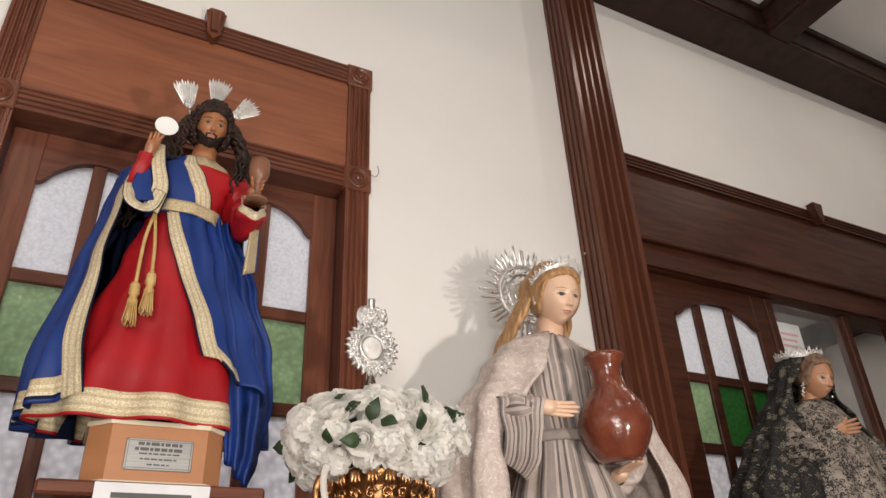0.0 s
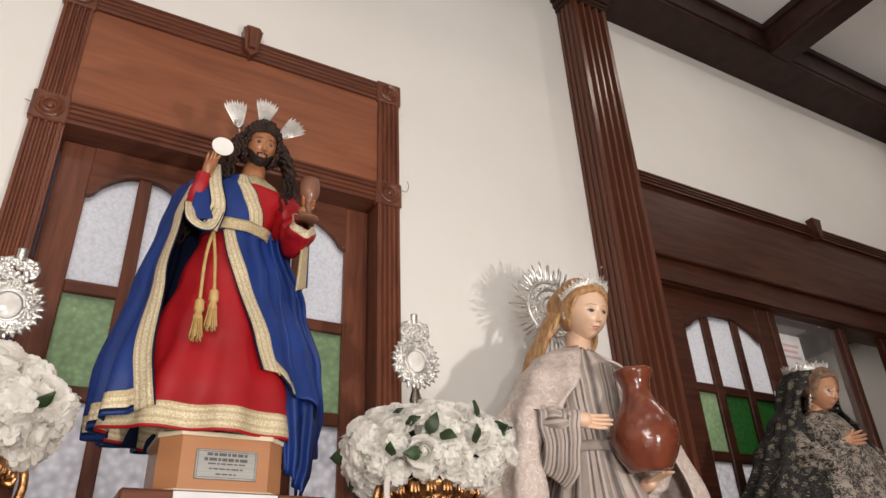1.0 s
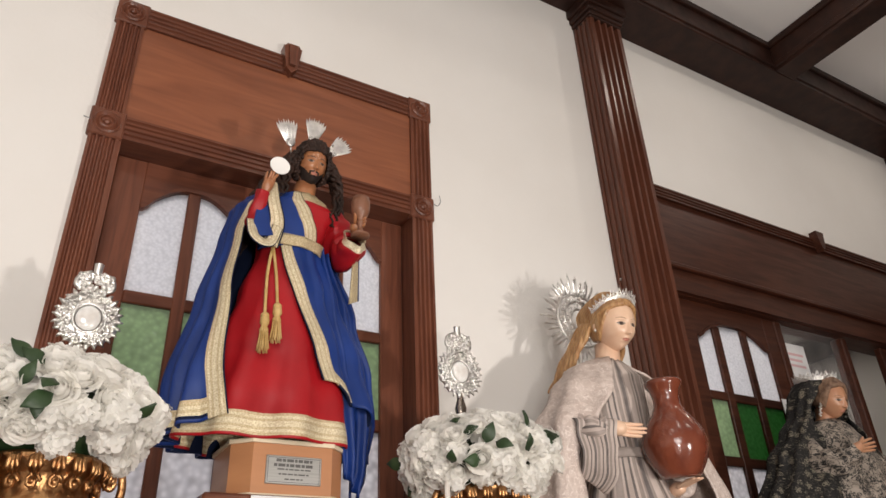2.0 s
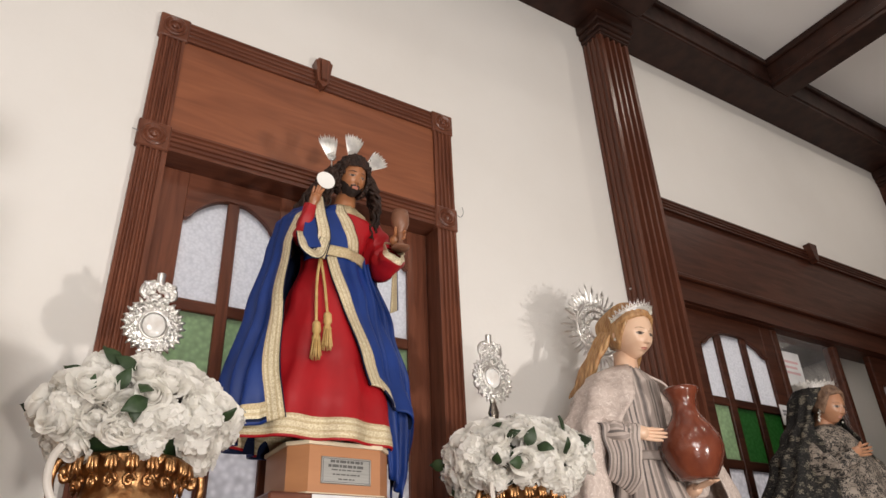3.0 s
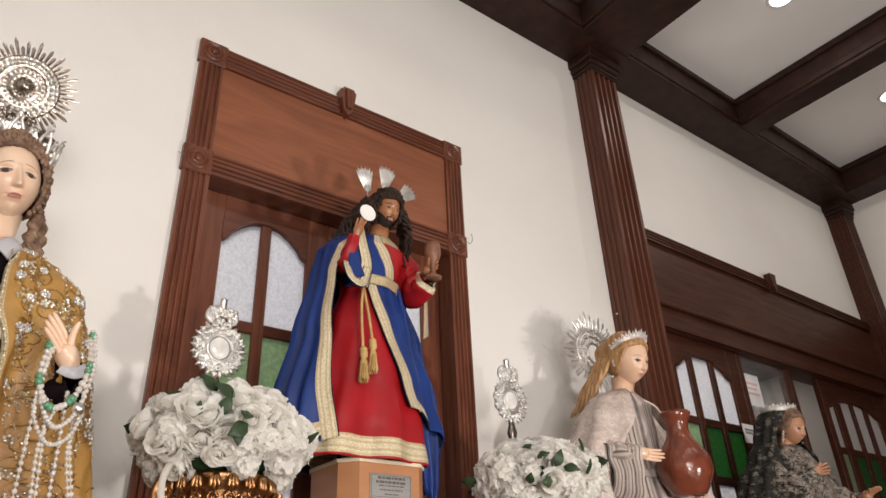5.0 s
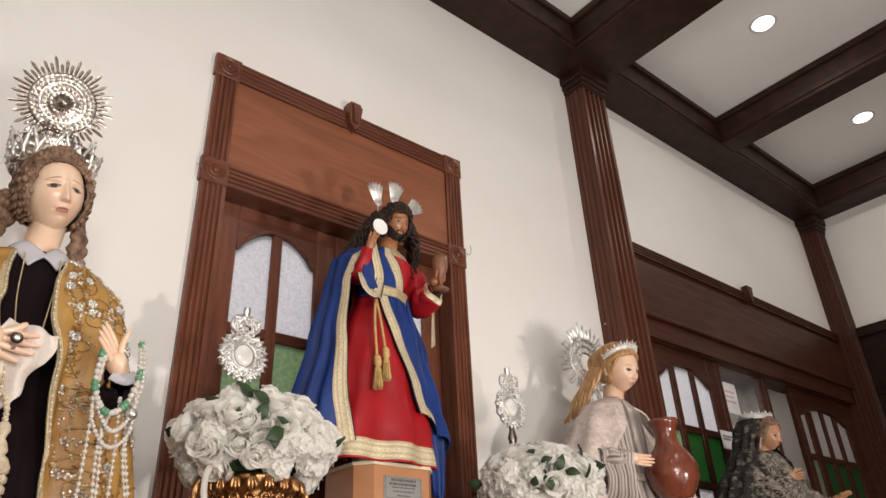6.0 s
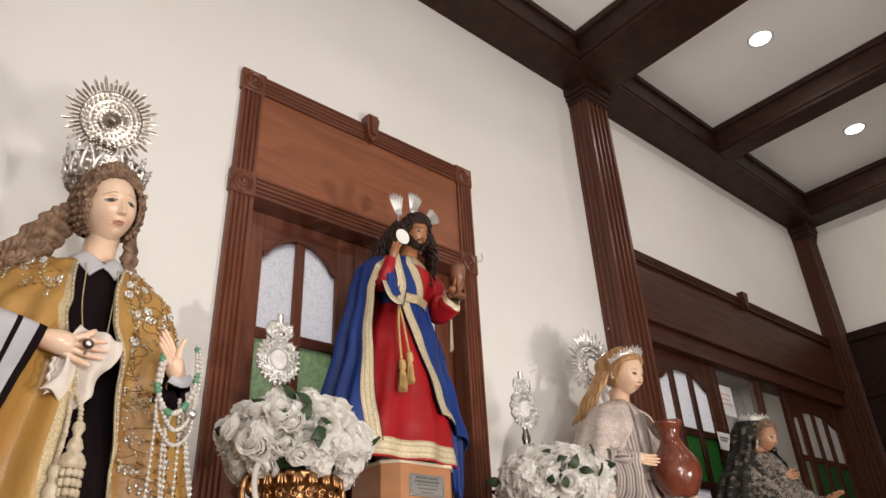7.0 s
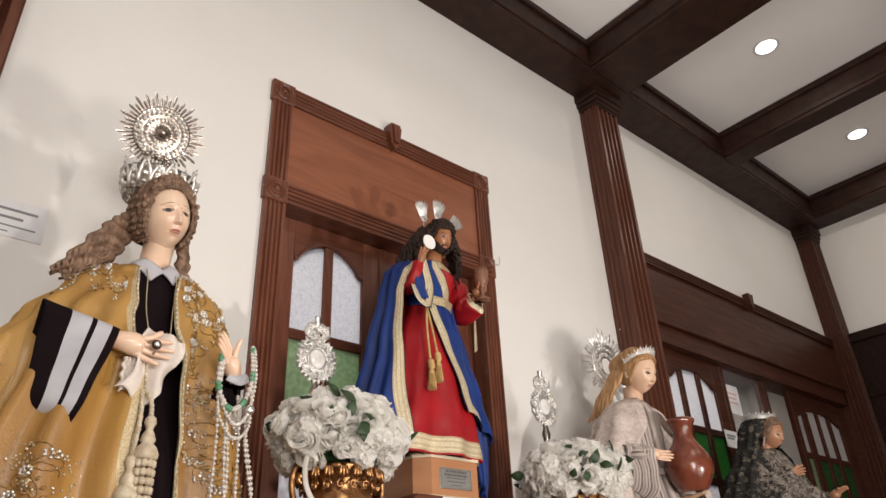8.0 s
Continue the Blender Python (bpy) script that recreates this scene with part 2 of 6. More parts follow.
def vines(m, scale, width, color, rough=0.4, metal=0.4, distort=1.0):
    """Curling embroidered lines."""
    v = tex(m, "ShaderNodeTexNoise")
    v.inputs["Scale"].default_value, v.inputs["Detail"].default_value = scale, 1.0
    v.inputs["Distortion"].default_value = distort
    n, l = m.node_tree.nodes, m.node_tree.links
    s = n.new("ShaderNodeMath")
    s.operation = "SUBTRACT"
    l.new(v.outputs[0], s.inputs[0])
    s.inputs[1].default_value = 0.5
    a = n.new("ShaderNodeMath")
    a.operation = "ABSOLUTE"
    l.new(s.outputs[0], a.inputs[0])
    overlay(m, ramp(m, a.outputs[0], width, width * 0.5), color, rough, metal)


def dots(m, scale, size, color, rough=0.3, metal=0.5):
    v = tex(m, "ShaderNodeTexVoronoi")
    v.inputs["Scale"].default_value = scale
    overlay(m, ramp(m, v.outputs["Distance"], size, size * 0.6), color, rough, metal)


def flowers(m, scale, size, color, rough=0.5, metal=0.2, petals=5):
    """Scattered open flowers with a pierced eye, seen from the front."""
    n, l = m.node_tree.nodes, m.node_tree.links
    v = tex(m, "ShaderNodeTexVoronoi")
    v.inputs["Scale"].default_value = scale
    tc = [x for x in n if x.bl_idname == "ShaderNodeTexCoord"][0]
    d = n.new("ShaderNodeVectorMath")
    d.operation = "SUBTRACT"
    l.new(tc.outputs["Object"], d.inputs[0])
    l.new(v.outputs["Position"], d.inputs[1])
    q = n.new("ShaderNodeSeparateXYZ")
    l.new(d.outputs[0], q.inputs[0])

    def step(op, a, b):
        k = n.new("ShaderNodeMath")
        k.operation = op
        for i, x in enumerate((a, b)):
            if isinstance(x, (int, float)):
                k.inputs[i].default_value = x
            elif x is not None:
                l.new(x, k.inputs[i])
        return k.outputs[0]
    petal = step("ABSOLUTE", step("COSINE", step("MULTIPLY", step("ARCTAN2", q.outputs[0], q.outputs[2]), petals / 2), None), None)
    r = step("DIVIDE", v.outputs["Distance"], step("ADD", step("MULTIPLY", petal, 0.62), 0.38))
    eye = ramp(m, v.outputs["Distance"], size * 0.16, size * 0.24)
    ring = step("MULTIPLY", step("LESS_THAN", r, size), eye)
    rib = ramp(m, step("ABSOLUTE", step("SUBTRACT", r, size * 0.72), None), size * 0.06, size * 0.12)
    overlay(m, step("MULTIPLY", ring, rib), color, rough, metal)


dots(EMBROIDERED, 95, 0.11, (0.70, 0.64, 0.55), 0.15, 0.6)
vines(BROCADE_LACE, 40, 0.020, (0.075, 0.066, 0.050), 0.5, 0.2)
flowers(BROCADE_LACE, 26, 0.42, (0.21, 0.185, 0.14))
vines(LACE_CREAM, 42, 0.022, (0.70, 0.61, 0.56), 0.34, 0.0)
vines(LACE_GREY, 46, 0.040, (0.022, 0.020, 0.018), 0.7, 0.0, 0.8)
flowers(LACE_GREY, 22, 0.54, (0.018, 0.016, 0.015), 0.7, 0.0)


# ---- building helpers ----
def holder(name, label, category, at=(0, 0, 0), group="", kind=""):
    o = new(name)
    o.location = at
    return tagged(o, label, category, group, kind)


def mesh_of(name, bm, mats, smooth=False):
    me = bpy.data.meshes.new(name)
    bm.to_mesh(me)
    bm.free()
    for m in (mats if isinstance(mats, (list, tuple)) else [mats]):
        me.materials.append(m)
    if smooth:
        me.polygons.foreach_set("use_smooth", [True] * len(me.polygons))
    return me


def part(name, bm, mats, parent, label="", smooth=False):
    o = new(name, mesh_of(name, bm, mats, smooth))
    if parent:
        o.parent = parent
    return tagged(o, label)


def structure(name, bm, mats, label, category, smooth=False):
    return tagged(part(name, bm, mats, None, smooth=smooth), label, category, kind="structure")


def box(bm, x0, x1, y0, y1, z0, z1, bevel=0.0, mat=0):
    vs = [bm.verts.new((x, y, z)) for z in (z0, z1) for y in (y0, y1) for x in (x0, x1)]
    fs = [bm.faces.new([vs[i] for i in q]) for q in ((0, 2, 3, 1), (4, 5, 7, 6), (0, 1, 5, 4), (2, 6, 7, 3), (0, 4, 6, 2), (1, 3, 7, 5))]
    for f in fs:
        f.material_index = mat
    if bevel:
        es = list({e for f in fs for e in f.edges})
        bmesh.ops.bevel(bm, geom=es, offset=bevel, segments=1, affect="EDGES", profile=0.5)
    return bm


def boxed(*a, **k):
    return box(bmesh.new(), *a, **k)


def prism(bm, pts, axis, a, b):
    """Extrudes a closed outline (pairs) along axis from a to b."""
    def at(p, s):
        return {"x": (s, p[0], p[1]), "y": (p[0], s, p[1]), "z": (p[0], p[1], s)}[axis]
    v0 = [bm.verts.new(at(p, a)) for p in pts]
    v1 = [bm.verts.new(at(p, b)) for p in pts]
    n = len(pts)
    for i in range(n):
        bm.faces.new((v0[i], v0[(i + 1) % n], v1[(i + 1) % n], v1[i]))
    bm.faces.new(v0[::-1])
    bm.faces.new(v1)
    bmesh.ops.recalc_face_normals(bm, faces=bm.faces)
    return bm


def lathe(bm, profile, seg=32, centre=(0, 0, 0), axis="z", wobble=None):
    """Turns (radius, height) pairs round the axis."""
    cx, cy, cz = centre
    rings = []
    for r, h in profile:
        ring = []
        for i in range(seg):
            a = 2 * math.pi * i / seg
            rr = r * (wobble(a, h) if wobble else 1)
            u, v = rr * math.cos(a), rr * math.sin(a)
            ring.append(bm.verts.new((cx + u, cy + v, cz + h) if axis == "z" else (cx + u, cy - h, cz + v)))
        rings.append(ring)
    for p, q in zip(rings, rings[1:]):
        for i in range(seg):
            bm.faces.new((p[i], p[(i + 1) % seg], q[(i + 1) % seg], q[i]))
    bm.faces.new(rings[0][::-1])
    bm.faces.new(rings[-1])
    bmesh.ops.recalc_face_normals(bm, faces=bm.faces)
    return bm


def tube(bm, pts, radius, seg=8, mat=0, cap=True):
    """A round bar along points; radius: a number, or one for each point."""
    pts = [Vector(p) for p in pts]
    n = len(pts)
    rad = radius if isinstance(radius, (list, tuple)) else [radius] * n
    side = None
    rings = []
    for i, p in enumerate(pts):
        d = (pts[min(i + 1, n - 1)] - pts[max(i - 1, 0)]).normalized()
        if side is None:
            side = d.orthogonal().normalized()
        side = (side - d * side.dot(d)).normalized()
        up = d.cross(side)
        rings.append([bm.verts.new(p + (side * math.cos(a) + up * math.sin(a)) * rad[i]) for a in [2 * math.pi * k / seg for k in range(seg)]])
    for p, q in zip(rings, rings[1:]):
        for i in range(seg):
            f = bm.faces.new((p[i], p[(i + 1) % seg], q[(i + 1) % seg], q[i]))
            f.material_index = mat
    if cap:
        bm.faces.new(rings[0][::-1]).material_index = mat
        bm.faces.new(rings[-1]).material_index = mat
    return bm


def ball(bm, c, r, mat=0, seg=8, rings=6, squash=(1, 1, 1)):
    top = bm.verts.new((c[0], c[1], c[2] + r * squash[2]))
    low = bm.verts.new((c[0], c[1], c[2] - r * squash[2]))
    rows = []
    for j in range(1, rings):
        t = math.pi * j / rings
        rows.append([bm.verts.new((c[0] + r * squash[0] * math.sin(t) * math.cos(2 * math.pi * i / seg),
                                   c[1] + r * squash[1] * math.sin(t) * math.sin(2 * math.pi * i / seg),
                                   c[2] + r * squash[2] * math.cos(t))) for i in range(seg)])
    for i in range(seg):
        k = (i + 1) % seg
        bm.faces.new((top, rows[0][i], rows[0][k])).material_index = mat
        bm.faces.new((low, rows[-1][k], rows[-1][i])).material_index = mat
        for p, q in zip(rows, rows[1:]):
            bm.faces.new((p[i], q[i], q[k], p[k])).material_index = mat
    return bm


def curve_pts(ctrl, n):
    """Smooth points through a few control points."""
    c = [Vector(p) for p in ctrl]
    out = []
    for i in range(n):
        s = i / (n - 1) * (len(c) - 1)
        k = min(int(s), len(c) - 2)
        u = s - k
        p0, p1, p2, p3 = c[max(k - 1, 0)], c[k], c[k + 1], c[min(k + 2, len(c) - 1)]
        out.append(0.5 * ((2 * p1) + (p2 - p0) * u + (2 * p0 - 5 * p1 + 4 * p2 - p3) * u * u + (3 * p1 - p0 - 3 * p2 + p3) * u ** 3))
    return out


def lerp_table(table, z):
    """Piecewise smooth value from (z, value...) rows in rising z."""
    if z <= table[0][0]:
        return table[0][1:]
    for a, b in zip(table, table[1:]):
        if z <= b[0]:
            u = (z - a[0]) / (b[0] - a[0])
            u = u * u * (3 - 2 * u)
            return tuple(p + (q - p) * u for p, q in zip(a[1:], b[1:]))
    return table[-1][1:]

# ---- the room ----
WALL, LEAFY = 2.215, 2.30
X0, X1, Y0, ZC = -4.2, 5.45, -3.4, 4.2

bm = boxed(X0 - 0.2, X1 + 0.2, Y0 - 0.2, 6.0, -0.15, 0.0)
structure("floor", bm, FLOOR, "brown polished tile floor of the room", "floor")
bm = boxed(-60, 60, 6.0, 90, -0.25, -0.05)
structure("ground", bm, GROUND, "plain grey ground outside the doors", "ground")

# front wall with the two door openings
bm = bmesh.new()
D1 = (-0.40, 0.775, 2.24)
D2 = (2.14, 5.27, 2.24)
for a, b, z0 in ((X0, D1[0], 0), (D1[1], D2[0], 0), (D2[1], X1 + 0.2, 0), (D1[0], D1[1], D1[2]), (D2[0], D2[1], D2[2])):
    box(bm, a, b, WALL, WALL + 0.16, z0, ZC + 0.1)
structure("wall_north", bm, PLASTER, "cream painted plaster wall behind the statues", "wall")
structure("wall_east", boxed(X1, X1 + 0.2, Y0, WALL - 0.002, 0, ZC + 0.1), PLASTER, "cream painted end wall", "wall")
structure("wall_west", boxed(X0 - 0.2, X0, Y0, WALL + 0.16, 0, ZC + 0.1), PLASTER, "cream painted wall", "wall")
bm = bmesh.new()
for a, b, z0, z1 in ((X0 - 0.2, -2.9, 0, ZC + 0.1), (-0.9, X1 + 0.2, 0, ZC + 0.1), (-2.9, -0.9, 0, 0.9), (-2.9, -0.9, 2.4, ZC + 0.1)):
    box(bm, a, b, Y0 - 0.2, Y0, z0, z1)
structure("wall_south", bm, PLASTER, "cream painted wall with a window opening", "wall")
win = holder("window_1", "plain wooden window letting daylight into the room", "window", kind="structure")
for a, b, z0, z1 in ((-2.9, -2.84, 0.9, 2.4), (-0.96, -0.9, 0.9, 2.4), (-2.84, -0.96, 0.9, 0.96), (-2.84, -0.96, 2.34, 2.4), (-1.93, -1.87, 0.96, 2.34)):
    part("window_frame", boxed(a, b, Y0 - 0.14, Y0 - 0.08, z0, z1, 0.004), WOOD_V, win)
structure("ceiling", boxed(X0 - 0.2, X1 + 0.2, Y0 - 0.2, WALL + 0.16, ZC, ZC + 0.12), CEILING, "white painted coffered ceiling", "ceiling")

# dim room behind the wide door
# these walls and the ceiling are coloured dark in place of the room's shade
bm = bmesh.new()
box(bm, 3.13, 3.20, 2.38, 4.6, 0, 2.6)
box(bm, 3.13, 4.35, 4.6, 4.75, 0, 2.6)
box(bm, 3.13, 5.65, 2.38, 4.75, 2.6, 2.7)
structure("wall_back_room", bm, DIM, "plain walls of the room behind, browned to look unlit", "wall")
structure("wall_back_room_side", boxed(5.452, 5.65, 2.382, 4.598, 0, 2.598), PLASTER, "pale painted side wall of the room behind", "wall")
structure("wall_back_room_end", boxed(4.352, 5.65, 4.6, 4.75, 0, 2.598), PLASTER, "pale painted wall of the room behind", "wall")


def beam(name, x0, x1, y0, y1, along):
    """A boxed ceiling beam with a ledge below the ceiling and a raised strip on its foot."""
    t = bmesh.new()
    zb = 3.94
    box(t, x0, x1, y0, y1, zb, ZC - 0.001, 0.006)
    e = 0.022
    if along == "x":
        box(t, x0, x1, y0 - e, y1 + e, ZC - 0.055, ZC - 0.003, 0.006)
        box(t, x0, x1, y0 - 0.012, y1 + 0.012, zb + 0.03, zb + 0.075, 0.005)
    else:
        box(t, x0 - e, x1 + e, y0, y1, ZC - 0.055, ZC - 0.004, 0.006)
        box(t, x0 - 0.012, x1 + 0.012, y0, y1, zb + 0.03, zb + 0.075, 0.005)
    return structure(name, t, BEAM, "dark stained wooden ceiling beam", "beam")


beam("beam_wall", X0, X1, 1.945, WALL + 0.002, "x")
beam("beam_end", 5.19, X1 + 0.002, Y0, 1.945, "y")
beam("beam_cross_1", 1.735, 2.165, Y0, 1.945, "y")
beam("beam_cross_2", 3.51, 3.70, Y0, 1.945, "y")
beam("beam_cross_3", -0.10, 0.09, Y0, 1.945, "y")
beam("beam_cross_4", -1.93, -1.52, Y0, 1.945, "y")
beam("beam_long", X0, X1, -0.15, 0.05, "x")


def flutes(x0, x1, y, depth, n, margin, deep=0.45):
    """Outline (x, y) of a fluted board whose face looks towards -y."""
    pts = [(x1, y + depth), (x0, y + depth), (x0, y)]
    w = (x1 - x0 - 2 * margin) / n
    for i in range(n):
        a = x0 + margin + i * w
        for k in range(6):
            u = k / 5
            pts.append((a + w * (0.14 + 0.72 * u), y + deep * w * math.sin(math.pi * u) + (0.0005 if 0 < k < 5 else 0)))
    pts.append((x1, y))
    return pts


def pilaster(name, x0, x1, y, wood=WOOD_P):
    t = prism(bmesh.new(), flutes(x0, x1, y, WALL - y + 0.003, 4, 0.018, 0.75), "z", 0.0, 3.82)
    o = structure(name, t, wood, "dark mahogany fluted pilaster reaching the ceiling beam", "column")
    for q, xs in ((-1, x0), (1, x1)):
        for yy in (2.075, 2.112, 2.150, 2.186):
            if y + 0.01 < yy:
                part("side_bead", boxed(min(xs, xs + q * 0.007), max(xs, xs + q * 0.007), yy, yy + 0.018, 0.0, 3.79, 0.002), wood, o)
    cap = bmesh.new()
    for k, (e, z0, z1) in enumerate(((0.006, 3.78, 3.80), (0.014, 3.80, 3.83), (0.026, 3.83, 3.87), (0.040, 3.87, 3.94))):
        box(cap, x0 - e, x1 + e, y - e, WALL + 0.001, z0, z1 - 0.001, 0.006)
    part("capital", cap, BEAM, o, "stepped dark capital")
    box_bm = boxed(x0 - 0.02, x1 + 0.02, y - 0.02, WALL + 0.001, 0.0, 0.22, 0.008)
    part("plinth", box_bm, wood, o)
    return o


pilaster("column_1", 1.905, 2.140, 2.06)
pilaster("column_2", -1.90, -1.505, 2.06)
# same pilaster, its wood darkened in colour to stand for the dimmer end
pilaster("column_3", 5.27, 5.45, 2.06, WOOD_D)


def rosette(x, z, y, half, parent):
    t = boxed(x - half, x + half, y - 0.006, y + 0.03, z - half, z + half, 0.005)
    rr = half * 0.80
    lathe(t, [(rr, 0.0), (rr, 0.006), (rr * 0.88, 0.010), (rr * 0.78, 0.006), (rr * 0.68, 0.002), (rr * 0.58, 0.008), (rr * 0.48, 0.010), (rr * 0.40, 0.003),
              (rr * 0.30, 0.002), (rr * 0.24, 0.009), (rr * 0.10, 0.013), (0.001, 0.014)], 28, (x, y - 0.004, z), "y")
    part("rosette_block", t, WOOD_V, parent, "square block carved with concentric rings", True).data.shade_flat()


def casing(parent, x0, x1, zt, zm, y, w):
    """Fluted frame round a door and its overdoor panel, with rosette blocks."""
    for a in (x0, x1 - w):
        part("fluted_jamb", prism(bmesh.new(), flutes(a + 0.004, a + w - 0.004, y, WALL - y + 0.004, 4, 0.008), "z", 0, zm - w * 0.55), WOOD_V, parent)
        part("fluted_jamb", prism(bmesh.new(), flutes(a + 0.004, a + w - 0.004, y, WALL - y + 0.004, 4, 0.008), "z", zm + w * 0.55, zt - w), WOOD_V, parent)
        for z in (zm, zt - w * 0.5):
            rosette(a + w / 2, z, y, w * 0.545, parent)
    for z, hh in ((zm, w), (zt - w * 0.5, w)):
        t = prism(bmesh.new(), [(b, -a) for a, b in flutes(-(z + hh * 0.46), -(z - hh * 0.46), y, WALL - y + 0.004, 4, 0.006)], "x", x0 + w * 1.04, x1 - w * 1.04)
        part("fluted_rail", t, WOOD_H, parent)
    xm = (x0 + x1) / 2
    t = bmesh.new()
    prism(t, [(xm - 0.040, zt + 0.03), (xm - 0.034, zt + 0.03), (xm - 0.026, zt + 0.045), (xm + 0.026, zt + 0.045), (xm + 0.034, zt + 0.03), (xm + 0.040, zt + 0.03),
              (xm + 0.024, zt - 0.085), (xm, zt - 0.112), (xm - 0.024, zt - 0.085)], "y", y - 0.028, y + 0.02)
    prism(t, [(xm - 0.020, zt + 0.03), (xm + 0.020, zt + 0.03), (xm + 0.012, zt - 0.08), (xm - 0.012, zt - 0.08)], "y", y - 0.044, y - 0.027)
    part("keystone", t, WOOD_V, parent, "small carved keystone")
    part("overdoor_panel", boxed(x0 + w * 0.9, x1 - w * 0.9, y + 0.012, WALL + 0.01, zm + w * 0.4, zt - w * 0.8), PANEL, parent, "plain reddish mahogany panel")


def arch(u):
    """Height of the curved pane head, 0 at the stile to 1 in the middle."""
    u = max(0.0, min(1.0, u))
    return math.sin(math.pi / 2 * u) if u > 0.25 else 0.35 * (u / 0.25) ** 2 * math.sin(math.pi / 2 * 0.25) / 0.35


def leaf(parent, x0, x1, panes, y, zt, name="door_leaf", glass=(GLASS_W, GLASS_G, GLASS_D), low=1.655, spring=1.965, peak=2.075, wood=(WOOD_V, WOOD_H), strong=None):
    """A glazed leaf: stiles, rails, a top rail with a curved foot, panes in three rows."""
    holder_leaf = new(name, mesh_of(name, boxed(x0 + 0.004, x1 - 0.004, y, y + 0.035, 0.01, 0.45, 0.004), wood[0]))
    holder_leaf.parent = parent
    pl, pr = panes[0][0], panes[-1][1]
    for a, b in ((x0 + 0.003, pl), (pr, x1 - 0.003)):
        part("stile", boxed(a, b, y - 0.004, y + 0.038, 0.452, zt, 0.004), wood[0], holder_leaf)
    for z0, z1 in ((low - 0.045, low), (1.265, 1.312), (0.86, 0.905), (0.452, 0.52)):
        part("rail", boxed(pl, pr, y, y + 0.034, z0, z1, 0.004), wood[1], holder_leaf)
    part("lower_panel", boxed(pl, pr, y + 0.010, y + 0.026, 0.50, 0.88), PANEL, holder_leaf)
    mid = (pl + pr) / 2

    def head(x):
        return spring + (peak - spring) * arch(1.12 * (1 - abs(x - mid) / (pr - pl) * 2))
    for (a, b), (c, d) in zip(panes, panes[1:]):
        part("glazing_bar", boxed(b, c, y - 0.002, y + 0.036, 0.52, head((b + c) / 2) + 0.004, 0.004), wood[0], holder_leaf)
    t = bmesh.new()
    n = 28
    rows = []
    for i in range(n + 1):
        x = pl + (pr - pl) * i / n
        rows.append([t.verts.new(p) for p in ((x, y - 0.001, head(x)), (x, y - 0.001, zt), (x, y + 0.035, zt), (x, y + 0.035, head(x)), (x, y - 0.010, head(x) + 0.003), (x, y - 0.010, head(x) + 0.016), (x, y - 0.001, head(x) + 0.019))])
    for p, q in zip(rows, rows[1:]):
        for i, k in ((6, 1), (1, 2), (2, 3), (3, 0), (0, 4), (4, 5), (5, 6)):
            t.faces.new((p[i], q[i], q[k], p[k]))
    bmesh.ops.recalc_face_normals(t, faces=t.faces)
    part("arched_rail", t, wood[1], holder_leaf)
    for a, b in panes:
        e = 0.004
        for k, (z0, z1) in enumerate(((low, 0), (1.312, low - 0.045), (0.905, 1.265))):
            t = bmesh.new()
            if k == 0:
                pts = [(a - e, z0 - e), (b + e, z0 - e)] + [(b + e - (b - a + 2 * e) * i / 8, head(b - (b - a) * i / 8) + 0.008) for i in range(9)]
                prism(t, pts, "y", y + 0.014, y + 0.020)
            else:
                box(t, a - e, b + e, y + 0.014, y + 0.020, z0 - e, z1 + e)
            if glass[k]:
                part("pane", t, strong if strong and k == 1 and a != panes[0][0] else glass[k], holder_leaf, ("frosted white glass", "green patterned glass", "white patterned glass")[k])
            else:
                t.free()
    return holder_leaf


door = holder("door_1", "closed mahogany double door with frosted and green glass panes", "door", kind="structure")
casing(door, -0.494, 0.857, 2.800, 2.214, 2.193, 0.105)
part("jamb_lining", boxed(-0.40, -0.385, 2.20, 2.374, 0, 2.17), WOOD_V, door)
part("jamb_lining", boxed(0.760, 0.775, 2.20, 2.374, 0, 2.17), WOOD_V, door)
part("head_lining", boxed(-0.40, 0.775, 2.20, 2.374, 2.165, 2.24), WOOD_H, door)
leaf(door, -0.385, 0.187, [(-0.278, -0.122), (-0.078, 0.080)], LEAFY, 2.165)
leaf(door, 0.187, 0.760, [(0.296, 0.452), (0.498, 0.660)], LEAFY, 2.165)

part("meeting_strip", boxed(0.170, 0.204, LEAFY - 0.014, LEAFY - 0.005, 0.02, 2.160, 0.003), WOOD_V, door)

# the wide door past the column
door = holder("door_2", "wide mahogany folding door with glass panes, standing partly open", "door", kind="structure")
# frame and leaves take the mahogany darkened in colour for the light's falloff
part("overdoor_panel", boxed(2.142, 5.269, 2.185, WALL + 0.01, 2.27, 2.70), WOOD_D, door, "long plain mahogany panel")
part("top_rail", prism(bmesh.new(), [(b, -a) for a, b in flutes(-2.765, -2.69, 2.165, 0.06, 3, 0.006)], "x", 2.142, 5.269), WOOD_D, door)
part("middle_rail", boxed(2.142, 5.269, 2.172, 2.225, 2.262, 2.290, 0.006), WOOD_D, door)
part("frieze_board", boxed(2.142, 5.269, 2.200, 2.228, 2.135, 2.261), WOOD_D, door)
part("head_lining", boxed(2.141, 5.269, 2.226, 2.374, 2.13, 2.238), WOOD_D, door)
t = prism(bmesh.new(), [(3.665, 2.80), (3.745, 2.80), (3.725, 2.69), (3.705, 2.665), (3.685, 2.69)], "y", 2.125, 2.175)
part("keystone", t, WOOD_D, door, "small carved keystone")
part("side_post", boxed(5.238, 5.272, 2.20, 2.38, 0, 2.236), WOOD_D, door)
